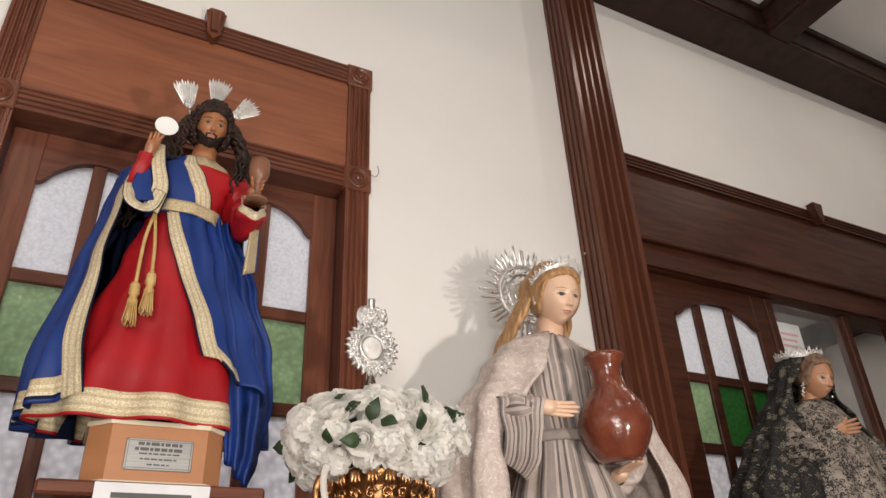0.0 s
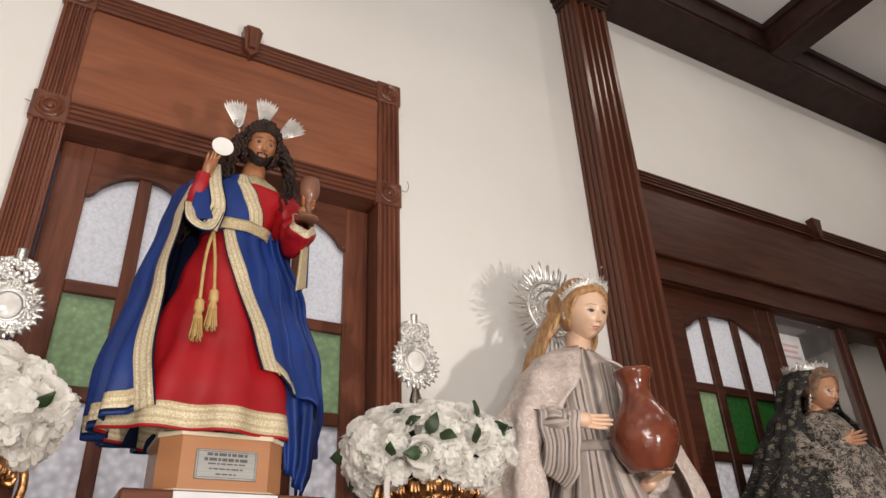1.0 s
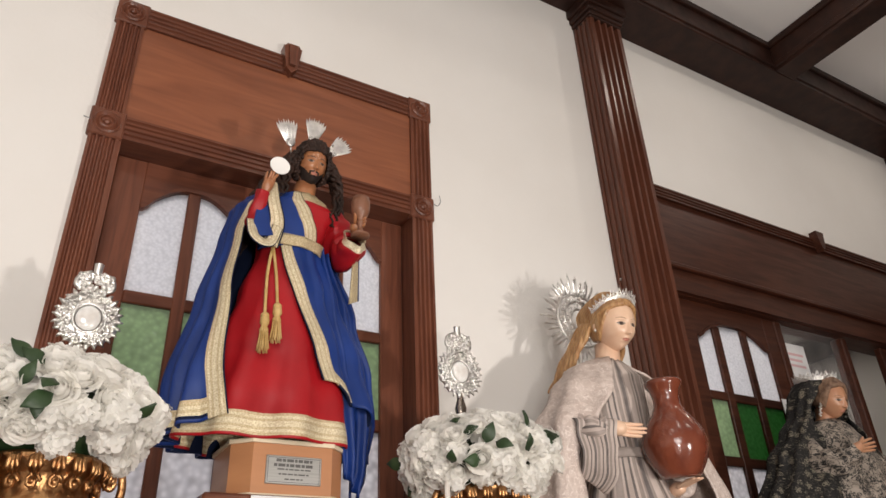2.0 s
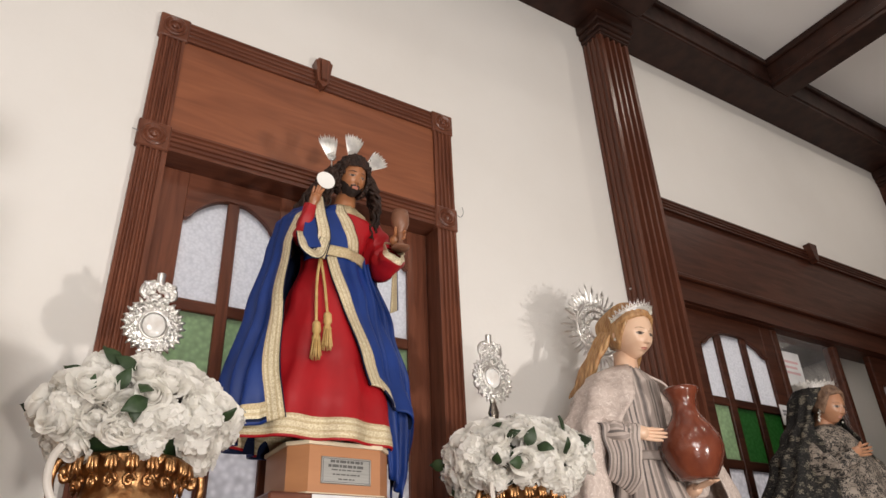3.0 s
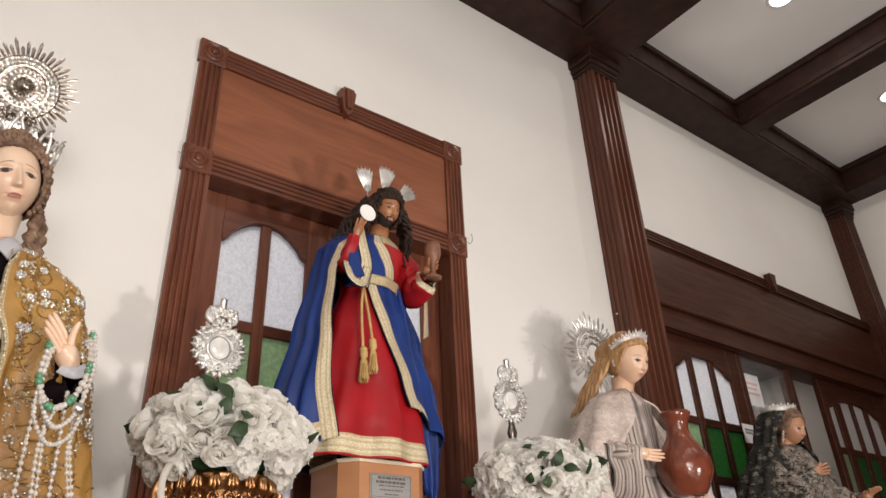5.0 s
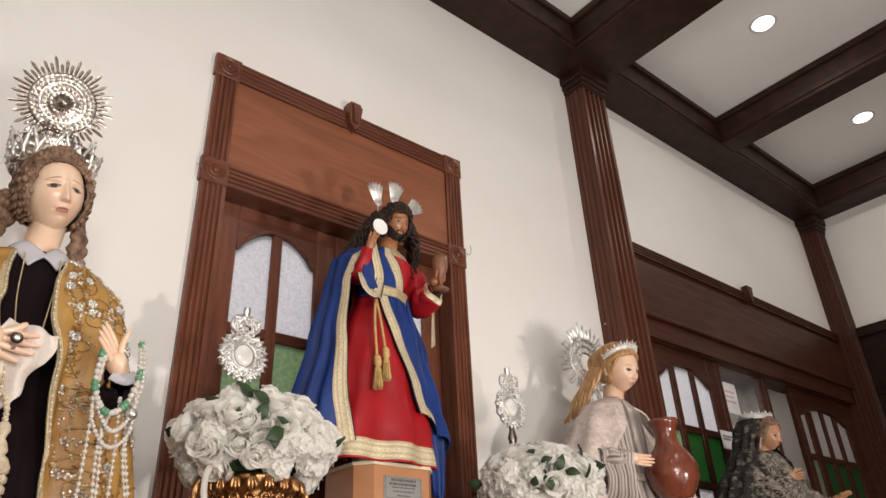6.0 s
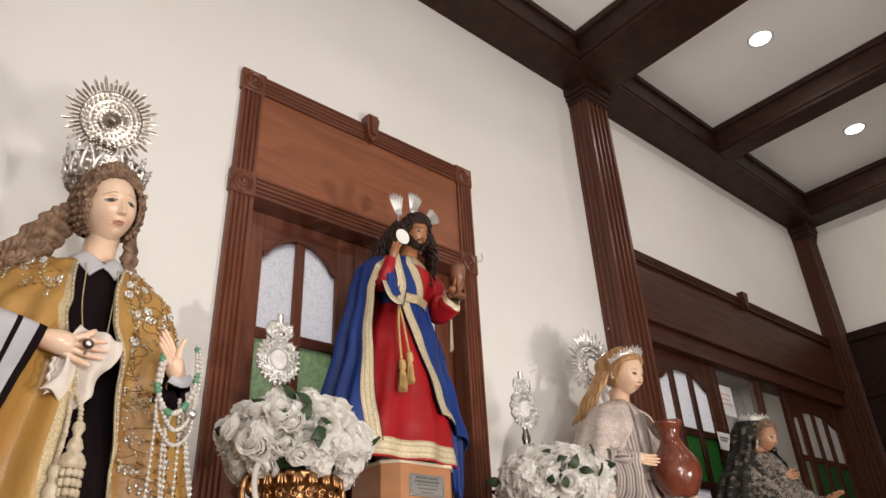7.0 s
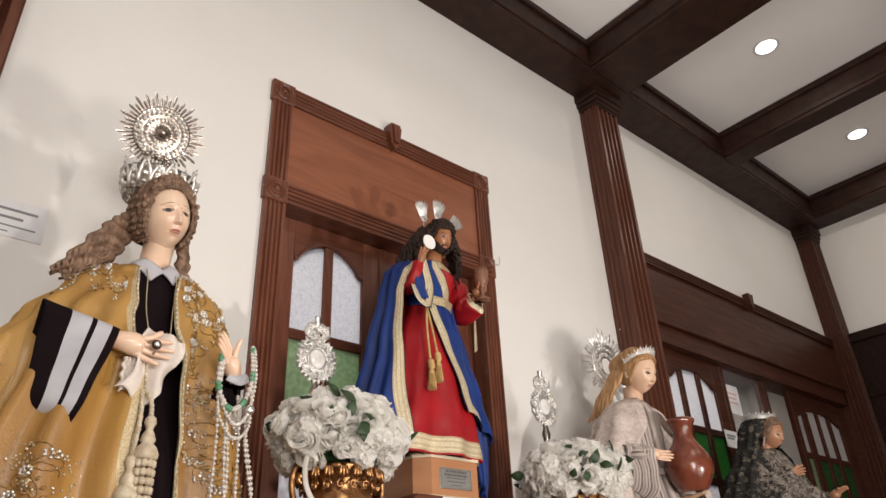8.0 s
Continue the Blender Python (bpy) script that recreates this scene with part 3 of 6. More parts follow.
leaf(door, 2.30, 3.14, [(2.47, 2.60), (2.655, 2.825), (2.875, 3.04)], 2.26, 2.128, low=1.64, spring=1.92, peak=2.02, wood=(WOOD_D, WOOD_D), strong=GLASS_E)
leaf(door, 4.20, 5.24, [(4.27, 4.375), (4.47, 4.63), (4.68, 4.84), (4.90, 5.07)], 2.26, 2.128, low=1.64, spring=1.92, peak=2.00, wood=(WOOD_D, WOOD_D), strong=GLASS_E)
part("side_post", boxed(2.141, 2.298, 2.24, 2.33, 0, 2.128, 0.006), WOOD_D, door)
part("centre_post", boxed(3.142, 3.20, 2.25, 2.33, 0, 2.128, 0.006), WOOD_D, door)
part("clear_pane", boxed(3.20, 3.78, 2.285, 2.291, 0.3, 2.128), CLEAR, door, "large clear glass pane").visible_shadow = False
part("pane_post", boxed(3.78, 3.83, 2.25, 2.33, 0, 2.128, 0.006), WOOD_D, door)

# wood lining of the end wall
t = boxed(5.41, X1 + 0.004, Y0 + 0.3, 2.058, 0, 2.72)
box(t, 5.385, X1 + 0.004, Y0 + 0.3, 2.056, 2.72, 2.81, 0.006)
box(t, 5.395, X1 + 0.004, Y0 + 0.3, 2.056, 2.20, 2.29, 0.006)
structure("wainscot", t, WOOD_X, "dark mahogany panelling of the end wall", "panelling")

# ---- ceiling lamps ----
for x, y, h in [(*p, ZC) for p in LAMPS] + [(4.75, 3.35, 2.6)]:
    lamp = holder("ceiling_downlight", "round recessed ceiling downlight, lit, with a white rim", "ceiling lamp", (x, y, h), "ceiling downlights")
    t = lathe(bmesh.new(), [(0.088, 0.004), (0.092, -0.004), (0.088, -0.010), (0.074, -0.010), (0.072, -0.004), (0.072, 0.004)], 36)
    part("rim", t, PAPER, lamp, smooth=True)
    t = lathe(bmesh.new(), [(0.071, -0.002), (0.071, -0.006), (0.001, -0.007)], 36)
    part("diffuser", t, GLOW, lamp, "glowing white disc")
    d = bpy.data.lights.new("downlight", "AREA")
    d.shape, d.size, d.energy, d.color = "DISK", 0.13, 7.0 if h == ZC else 3.2, (1.0, 0.90, 0.80)
    o = new("downlight", d)
    o.matrix_world = look((x, y, h - 0.02), (x, y, 0))

# ---- tables ----
table = holder("display_table", "long low dark wooden table carrying the statues", "table")
part("tabletop", boxed(-1.75, 3.3, 1.30, 2.12, 0.41, 0.45, 0.008), WOOD_H, table)
for x in (-1.68, 0.75, 3.2):
    for y in (1.36, 2.05):
        part("leg", boxed(x - 0.035, x + 0.035, y - 0.035, y + 0.035, 0, 0.41, 0.005), WOOD_V, table)
stand = holder("statue_stand", "dark wooden box stand under the pedestal", "stand")
part("body", boxed(-0.02, 0.39, 1.80, 2.12, 0.45, 0.90, 0.006), WOOD_V, stand)
part("top_board", boxed(-0.06, 0.43, 1.76, 2.14, 0.90, 0.932, 0.006), WOOD_H, stand)

# ---- statues: each one carved and clothed figure is a single mesh ----
def sheet(bm, fn, nu, nv, mat_fn, thick=0.004, loop=False, lining=None, us=None):
    """A cloth of some thickness: fn(u, v) gives its outer face, mat_fn(u, v) the material; us: uneven steps of u."""
    us = us or [i / nu for i in range(nu + 1)]
    nu = len(us) - 1
    P = [[Vector(fn(us[i], j / nv)) for i in range(nu + 1)] for j in range(nv + 1)]
    N = []
    for j in range(nv + 1):
        row = []
        for i in range(nu + 1):
            a = P[j][min(i + 1, nu)] - P[j][max(i - 1, 0)]
            b = P[min(j + 1, nv)][i] - P[max(j - 1, 0)][i]
            c = a.cross(b)
            row.append(c.normalized() if c.length > 1e-12 else Vector((0, 0, 1)))
        N.append(row)
    O = [[bm.verts.new(P[j][i]) for i in range(nu + 1)] for j in range(nv + 1)]
    I = [[bm.verts.new(P[j][i] - N[j][i] * thick) for i in range(nu + 1)] for j in range(nv + 1)]

    def quad(a, b, c, d, m):
        bm.faces.new((a, b, c, d)).material_index = m
    for j in range(nv):
        for i in range(nu):
            m = mat_fn((us[i] + us[i + 1]) / 2, (j + 0.5) / nv)
            quad(O[j][i], O[j][i + 1], O[j + 1][i + 1], O[j + 1][i], m)
            quad(I[j][i], I[j + 1][i], I[j + 1][i + 1], I[j][i + 1], m if lining is None else lining)
    for i in range(nu):
        quad(O[0][i], I[0][i], I[0][i + 1], O[0][i + 1], mat_fn((us[i] + us[i + 1]) / 2, 0))
        quad(O[nv][i], O[nv][i + 1], I[nv][i + 1], I[nv][i], mat_fn((us[i] + us[i + 1]) / 2, 1))
    if not loop:
        for j in range(nv):
            quad(O[j][0], O[j + 1][0], I[j + 1][0], I[j][0], mat_fn(0, (j + 0.5) / nv))
            quad(O[j][nu], I[j][nu], I[j + 1][nu], O[j + 1][nu], mat_fn(1, (j + 0.5) / nv))


def folds(th, z, n, seed, drift=1.0):
    """Soft uneven pleats, about -1 to 1."""
    a = radians(th)
    s = math.sin(n * a + seed + drift * math.sin(2.3 * z + seed))
    s = math.copysign(abs(s) ** 0.75, s)
    return 0.62 * s + 0.38 * math.sin(n * 0.47 * a + 1.7 * seed - 2.0 * z) + 0.2 * noise.noise((3 * a, 2.5 * z, seed))


def robe(bm, table, th0, th1, zlow, ztop, nu, nv, mat_fn, amp, n=13, seed=0.0, lift=0.0, thick=0.004, drift=1.0, lining=None, us=None, calm=None):
    """Cloth round a figure. table: (z, rx, ry, cx, cy) rows; th0, th1, zlow, ztop: numbers or functions; u runs over the angle, v from hem to top;
    calm(u): how much of the pleats is left there."""
    def val(f, x):
        return f(x) if callable(f) else f

    def fn(u, v):
        lo, hi = val(zlow, u), val(ztop, u)
        z = lo + (hi - lo) * v
        a0, a1 = val(th0, z), val(th1, z)
        th = a0 + (a1 - a0) * u
        rx, ry, cx, cy = lerp_table(table, z)
        k = folds(th, z, n, seed, drift) * val(amp, z) * (calm(u) if calm else 1)
        a = radians(th)
        return (cx + (rx + lift + k) * math.sin(a), cy - (ry + lift + k * 0.8) * math.cos(a), z)
    sheet(bm, fn, nu, nv, mat_fn, thick, False, lining, us)
    return fn


def sleeve(bm, pts, radii, mat_fn, n=40, seg=26, squash=1.0, amp=0.006, seed=0.0):
    """A sleeve along control points with creases; squash widens it downwards."""
    path = curve_pts(pts, n)
    rad = [lerp_table([(i / (len(radii) - 1), r) for i, r in enumerate(radii)], k / (n - 1))[0] for k in range(n)]

    def fn(u, v):
        k = v * (n - 1)
        i = min(int(k), n - 2)
        p = path[i].lerp(path[i + 1], k - i)
        d = (path[i + 1] - path[i]).normalized()
        side = d.cross(Vector((0, 0, 1)))
        side = side.normalized() if side.length > 1e-3 else Vector((1, 0, 0))
        up = side.cross(d)
        r = rad[i] + (rad[i + 1] - rad[i]) * (k - i)
        a = 2 * math.pi * u
        c = amp * math.sin(26 * v + 2 * math.sin(a) + seed) * min(1, 4 * v) + amp * math.sin(5 * a + seed + 4 * v)
        return p + side * math.cos(a) * (r + c) + up * math.sin(a) * (r + c) * (squash if math.sin(a) < 0 else 1)
    sheet(bm, fn, seg, n, mat_fn, 0.003, True)


def cuff(bm, x0, x1, y, ztop, zlow, depth, mat_fn, shear=0.5, seed=0.0):
    """A wide hanging sleeve end, lying along x, longer below."""
    def fn(u, v):
        a = 2 * math.pi * u
        zt, zl = ztop[0] + (ztop[1] - ztop[0]) * v, zlow[0] + (zlow[1] - zlow[0]) * v
        zc, rz = (zt + zl) / 2, (zt - zl) / 2
        z = zc + rz * math.cos(a)
        d = depth * (0.75 + 0.35 * v) * (1 + 0.25 * math.sin(3 * a + seed))
        yy = y[0] + (y[1] - y[0]) * v - d * math.sin(a) + 0.004 * math.sin(60 * z + seed)
        return (x0 + (x1 - x0) * v - (zt - z) * shear * v, yy, z)
    sheet(bm, fn, 36, 30, mat_fn, 0.004, True)


def ribbon(bm, pts, width, mat, thick=0.005, n=24, face=(0, -1, 0)):
    """A flat band along control points, its face towards the given direction."""
    path = curve_pts(pts, n + 1)

    def fn(u, v):
        k = min(int(v * n), n - 1)
        p = path[k].lerp(path[k + 1], v * n - k)
        d = (path[k + 1] - path[k]).normalized()
        s = d.cross(Vector(face)).normalized()
        w = width[0] + (width[1] - width[0]) * v if isinstance(width, tuple) else width
        return p - s * (u - 0.5) * w + Vector(face) * 0.004 * math.sin(math.pi * u)
    sheet(bm, fn, 12, n, (lambda u, v: mat) if not callable(mat) else mat, thick)


def head(bm, at, size, mats, turn=0.0, nod=0.0, tilt=0.0, beard=None, wide=1.0, sad=0.0, gaze=0.0, thick_brow=0.0065):
    """A carved head, chin at 0, crown at 1 (times size). mats: skin, lips, eye white, eye dark, brow. sad: lifts the inner brow ends."""
    skin, lips, white, dark, brow = mats
    M = Matrix.Translation(at) @ Euler((radians(nod), radians(tilt), radians(turn))).to_matrix().to_4x4() @ Matrix.Scale(size, 4)
    EZ, BZ, NZ, MZ = 0.500, 0.592, 0.335, 0.238

    def g(x, z, x0, z0, sx, sz):
        return math.exp(-((x - x0) / sx) ** 2 - ((z - z0) / sz) ** 2)

    def surf(s, lat):
        lon = math.pi * (0.40 * s + 0.60 * s ** 3)
        x, y, z = math.cos(lat) * math.sin(lon), -math.cos(lat) * math.cos(lon), math.sin(lat)
        jaw = max(0.0, -z)
        px, pz = (0.328 - 0.090 * jaw ** 1.7) * wide * x, 0.5 + 0.5 * z
        py = 0.43 * y * (1.0 - 0.25 * jaw if y > 0 else 1.0)
        front = max(0.0, -y) ** 0.6
        f = 0.0
        if front > 0:
            slope = max(0.0, min(1.0, (EZ + 0.05 - pz) / 0.19))
            lo, hi = NZ + 0.004, EZ + 0.075
            f += (0.018 + 0.066 * slope ** 1.2) * math.exp(-(px / (0.024 + 0.018 * slope)) ** 2) * (1 if lo < pz < hi else math.exp(-((pz - (lo if pz < lo else hi)) / (0.013 if pz < lo else 0.04)) ** 2))
            for q in (-1, 1):
                f += 0.016 * g(px, pz, q * 0.14, BZ - 0.012, 0.10, 0.026)
                f -= 0.040 * g(px, pz, q * 0.125, EZ + 0.012, 0.060, 0.048)
                f += 0.026 * g(px, pz, q * 0.130, EZ, 0.048, 0.026)
                f += 0.006 * g(px, pz, q * 0.130, EZ + 0.028, 0.058, 0.008)
                f += 0.020 * g(px, pz, q * 0.180, 0.36, 0.085, 0.085)
                f += 0.018 * g(px, pz, q * 0.034, NZ + 0.018, 0.018, 0.018)
                f -= 0.008 * g(px, pz, q * 0.085, MZ, 0.018, 0.016)
            f += 0.026 * g(px, pz, 0, MZ, 0.080, 0.055)
            f -= 0.006 * g(px, pz, 0, 0.295, 0.011, 0.024)
            f += 0.012 * g(px, pz, 0, MZ + 0.020, 0.050, 0.012) + 0.014 * g(px, pz, 0, MZ - 0.022, 0.044, 0.014) - 0.014 * g(px, pz, 0, MZ, 0.070, 0.007)
            f -= 0.012 * g(px, pz, 0, 0.175, 0.06, 0.022)
            f += 0.042 * g(px, pz, 0, 0.10, 0.085, 0.065)
            f += 0.035 * math.exp(-((pz - 0.30) / 0.22) ** 2)
            if beard is not None and pz < 0.31:
                f += 0.038 * min(1, (0.31 - pz) / 0.1) * (0.75 + 0.25 * math.sin(60 * px) * math.sin(34 * pz)) * (0.0 if abs(px) < 0.050 and MZ - 0.035 < pz < MZ + 0.032 else 1)
        return Vector((px, py - f * front, pz))

    def mat(p):
        x, z = p.x, p.z
        if p.y > -0.10:
            return skin
        for q in (-1, 1):
            e = q * x - 0.128
            ex, ez = e / 0.062, (z - EZ + 0.05 * e + 0.10 * sad * e) / 0.028
            r = ex * ex + ez * ez * (1.0 + 0.5 * ex * ex)
            if r < 1:
                return dark if ((x - q * 0.128 - gaze) / 0.034) ** 2 + ((z - EZ - 0.003) / 0.036) ** 2 < 1 else white
            if r < 1.38 and ez > 0.10:
                return dark
            b = q * x
            if 0.055 < b < 0.215 and abs(z - (BZ + 0.012 - 2.6 * (b - 0.125) ** 2 - sad * 0.34 * (b - 0.13))) < thick_brow * (1 - 0.5 * abs(b - 0.12) / 0.1):
                return brow
        if abs(x) < 0.068 and MZ - 0.030 + 3.4 * x * x < z + sad * 2.2 * x * x < MZ + 0.026 - 2.4 * x * x - 0.006 * math.exp(-(x / 0.014) ** 2):
            return lips
        if beard is not None:
            edge = 0.205 + 0.9 * max(0, abs(x) - 0.085)
            if z < edge:
                return beard
            if MZ + 0.020 < z < NZ - 0.018 - 0.35 * abs(x) and 0.012 < abs(x) < 0.115 or 0.075 < abs(x) < 0.110 and z < MZ + 0.05:
                return beard
        return skin
    nu = 190
    lats = []
    for z0, z1, n in ((0.002, 0.17, 26), (0.17, 0.34, 58), (0.34, 0.46, 22), (0.46, 0.63, 60), (0.63, 0.998, 30)):
        a0, a1 = math.asin(2 * z0 - 1), math.asin(2 * z1 - 1)
        lats += [a0 + (a1 - a0) * i / n for i in range(n)]
    P = [[surf(2 * i / nu - 1, a) for i in range(nu)] for a in lats]
    rows = [[bm.verts.new(M @ p) for p in r] for r in P]
    for j in range(len(rows) - 1):
        for i in range(nu):
            k = (i + 1) % nu
            bm.faces.new((rows[j][i], rows[j][k], rows[j + 1][k], rows[j + 1][i])).material_index = mat((P[j][i] + P[j + 1][k]) / 2)
    bm.faces.new(rows[0][::-1]).material_index = skin
    bm.faces.new(rows[-1]).material_index = skin
    for q in (-1, 1):   # ears
        e = M @ Vector((q * 0.340 * wide, 0.03, 0.43))
        ball(bm, e, size * 0.085, skin, 10, 8, (0.40, 0.7, 1.15))
    return M


def hair_cap(bm, M, mat, line, swell=0.05, ripple=0.02, waves=30, low=0.30, wide=1.0, part_dip=0.0, reveal=0.46):
    """Hair lying on a head (in its unit frame): line(x) is the hairline's height over the face."""
    nu, nv = 84, 40

    def fn(u, v):
        lon = 2 * math.pi * (u - 0.5)
        c = math.cos(lon)
        x0 = math.sin(lon)
        front = max(0.0, (c - reveal) / (1 - reveal))
        z0 = low + (line(x0 * 0.36) - low) * min(1.0, front * 2.4) ** 0.7
        s0 = math.asin(max(-1, min(1, (z0 - 0.5) / 0.5)))
        lat = s0 + (math.pi / 2 - s0) * v * 0.985
        edge = min(1.0, v * 7)
        k = 1 + swell * (0.06 + 0.94 * edge) + ripple * (math.sin(waves * lon + 5 * v) * 0.5 + math.sin(waves * 0.6 * lon + 22 * v) * 0.5) * edge
        k -= part_dip * math.exp(-(math.sin(lon) * math.cos(lat) / 0.05) ** 2) * (1 if c > 0 else 0)
        return M @ Vector((0.365 * wide * math.cos(lat) * math.sin(lon) * k, -0.455 * math.cos(lat) * c * k, 0.5 + 0.515 * math.sin(lat) * (1 + (k - 1) * 0.9)))
    sheet(bm, fn, nu, nv, lambda u, v: mat, 0.006, True)
    return fn


def curls(bm, cap, mat, rows, n, r, seed):
    """Tight coils over the front of a hair cap."""
    g = random.Random(seed)
    for k, v in enumerate(rows):
        for i in range(n):
            u = 0.18 + 0.64 * (i + 0.5 * (k % 2)) / n
            c = cap(u, v)
            ball(bm, c, r * g.uniform(0.8, 1.25), mat, 8, 6, (g.uniform(0.7, 1.1), 1, g.uniform(0.9, 1.3)))


def lock(bm, pts, r, mat, curl=0.0, turns=6, phase=0.0, n=34, seg=7):
    """One lock of hair, straight or curling round its path."""
    path = curve_pts(pts, n)
    out = []
    for i, p in enumerate(path):
        a = phase + 2 * math.pi * turns * i / (n - 1)
        out.append(p + Vector((math.cos(a), math.sin(a), 0.35 * math.sin(a + 1))) * curl * min(1, i / 4))
    tube(bm, out, [r * (0.75 + 0.35 * math.sin(math.pi * min(1, 0.15 + i / n))) * (1 - 0.55 * (i / (n - 1)) ** 4) for i in range(n)], seg, mat)


def hand(bm, wrist, palm, tips, thumb, r, mat):
    """A carved hand: wrist to palm, four fingers from the palm to tips, and a thumb."""
    wrist, palm = Vector(wrist), Vector(palm)
    tube(bm, curve_pts([wrist - (palm - wrist) * 0.25, wrist, wrist.lerp(palm, 0.55), palm], 10), [r * 1.15, r * 1.1, r * 1.1, r * 1.2, r * 1.4, r * 1.55, r * 1.65, r * 1.6, r * 1.4, r * 1.0], 12, mat)
    d = (palm - wrist).normalized()
    spread = (Vector(tips[-1]) - Vector(tips[0])).normalized()
    for i, t in enumerate(tips):
        t = Vector(t)
        root = palm - d * r * 0.9 + spread * (i - 1.5) * r * 0.78
        mid = root.lerp(t, 0.5) + (palm - wrist).cross(spread).normalized() * r * 0.25
        tube(bm, curve_pts([root, mid, t], 8), [r * q for q in (0.46, 0.47, 0.44, 0.43, 0.42, 0.39, 0.34, 0.16)], 8, mat)
    tube(bm, curve_pts([wrist.lerp(palm, 0.35), wrist.lerp(palm, 0.75).lerp(Vector(thumb), 0.5), Vector(thumb)], 8), [r * q for q in (0.75, 0.7, 0.6, 0.55, 0.5, 0.46, 0.40, 0.18)], 8, mat)


def statue(bm, mats, label):
    bmesh.ops.recalc_face_normals(bm, faces=bm.faces)
    o = new("statue", mesh_of("statue", bm, mats, True))
    return tagged(o, label, "statue")


# -- the bearded figure in red and blue on the pedestal --
TRIM = 0.056


def braid(f):
    """The woven stripes across a gold band, f from its inner to its outer edge; past 0.94 a blue piping."""
    return 3 if f > 0.94 else (1, 11, 1, 11, 11, 1, 11, 1)[int(f * 8.5) % 8]


bm = bmesh.new()
TUNIC = [(1.085, 0.262, 0.165, 0.140, 1.965), (1.20, 0.235, 0.155, 0.145, 1.965), (1.35, 0.192, 0.135, 0.150, 1.962), (1.55, 0.135, 0.105, 0.152, 1.955),
         (1.70, 0.092, 0.078, 0.150, 1.945), (1.80, 0.118, 0.082, 0.165, 1.940), (1.865, 0.140, 0.074, 0.180, 1.938), (1.90, 0.095, 0.060, 0.185, 1.932), (1.925, 0.048, 0.046, 0.188, 1.925)]
robe(bm, TUNIC, -180, 180, lambda u: 1.090 + 0.006 * math.sin(9 * u), 1.925, 110, 110,
     lambda u, v: braid(0.93 * (1 - (v - 0.012) / 0.074)) if 0.012 < v < 0.086 else 1 if v > 0.95 else 0, lambda z: 0.004 + 0.020 * max(0, min(1, (1.62 - z) / 0.5)) ** 1.2, 9, 1.1)
CAPE = [(0.95, 0.290, 0.150, 0.185, 1.972), (1.10, 0.306, 0.178, 0.172, 1.970), (1.244, 0.300, 0.190, 0.168, 1.968), (1.51, 0.238, 0.172, 0.157, 1.962), (1.72, 0.206, 0.142, 0.158, 1.955),
        (1.83, 0.196, 0.120, 0.162, 1.948), (1.880, 0.168, 0.094, 0.168, 1.944), (1.912, 0.085, 0.060, 0.18, 1.935)]


def cape_edge(z):
    return -33.0 - 21.0 * math.sin(math.pi / 2 * min(1.0, max(0.0, z - 1.10) / 0.62)) + (24.0 * ((z - 1.72) / 0.19) ** 1.6 if z > 1.72 else 0.0)


def cape_low(u):
    return 1.142 - 0.055 * min(1, (1 - u) * 4)



def cape_mat(u, v):
    if u > 1 - TRIM:
        return braid((u - 1 + TRIM) / TRIM)
    return braid(1 - (v - 0.012) / 0.062) if 0.008 < v < 0.074 and u > 0.70 else 2


robe(bm, CAPE, -262.0, cape_edge, cape_low, 1.913, 130, 96, cape_mat,
     lambda z: 0.004 + 0.034 * max(0, min(1, (1.88 - z) / 0.45)), 17, 0.4, thick=0.006, lining=3,
     us=[(1 - TRIM) * i / 110 for i in range(110)] + [1 - TRIM + TRIM * i / 17 for i in range(18)], calm=lambda u: 1 if u < 0.88 else max(0.10, 1 - (u - 0.88) / 0.06))
# skirt of the mantle wrapped across to the hip


def wrap_edge(z):
    return 23.0 - 55.0 * (max(0.0, z - 1.18) / 0.53) ** 1.77


def wrap_low(u):
    return 1.266 - 0.055 * max(0, min(1, (u - 0.12) * 8)) - 0.24 * max(0, (u - 0.38) / 0.62) ** 1.2


def wrap_mat(u, v):
    if u < 0.135:
        return braid(1 - u / 0.135)
    return braid(1 - (v - 0.01) / 0.075) if v < 0.085 and u < 0.30 else 2


WRAP = [(0.95, 0.285, 0.150, 0.160, 1.965), (1.10, 0.295, 0.182, 0.160, 1.965)] + [(z, rx + 0.015 + 0.075 * max(0, (1.72 - z)), ry + 0.016, cx + 0.010, cy) for z, rx, ry, cx, cy in TUNIC if 1.15 < z < 1.75]
robe(bm, WRAP, wrap_edge, 112.0, wrap_low, 1.712, 70, 56,
     wrap_mat,
     lambda z: 0.003 + 0.022 * max(0, min(1, (1.74 - z) / 0.3)), 13, 2.2, thick=0.006, drift=2.5, lining=3,
     us=[0.135 * i / 17 for i in range(17)] + [0.135 + 0.865 * i / 60 for i in range(61)], calm=lambda u: 1 if u > 0.30 else max(0.08, (u - 0.14) / 0.16))
# part drawn over the chest
robe(bm, [(z, rx + 0.010, ry + 0.012, cx, cy) for z, rx, ry, cx, cy in TUNIC], -75.0, lambda z: -16.0 + 72.0 * max(0.0, 1.915 - z) / 0.22, 1.695, 1.912, 50, 26,
     lambda u, v: braid((u - 0.76) / 0.24) if u > 0.76 else 2, 0.004, 9, 0.8, thick=0.005,
     us=[0.76 * i / 36 for i in range(36)] + [0.76 + 0.24 * i / 17 for i in range(18)])
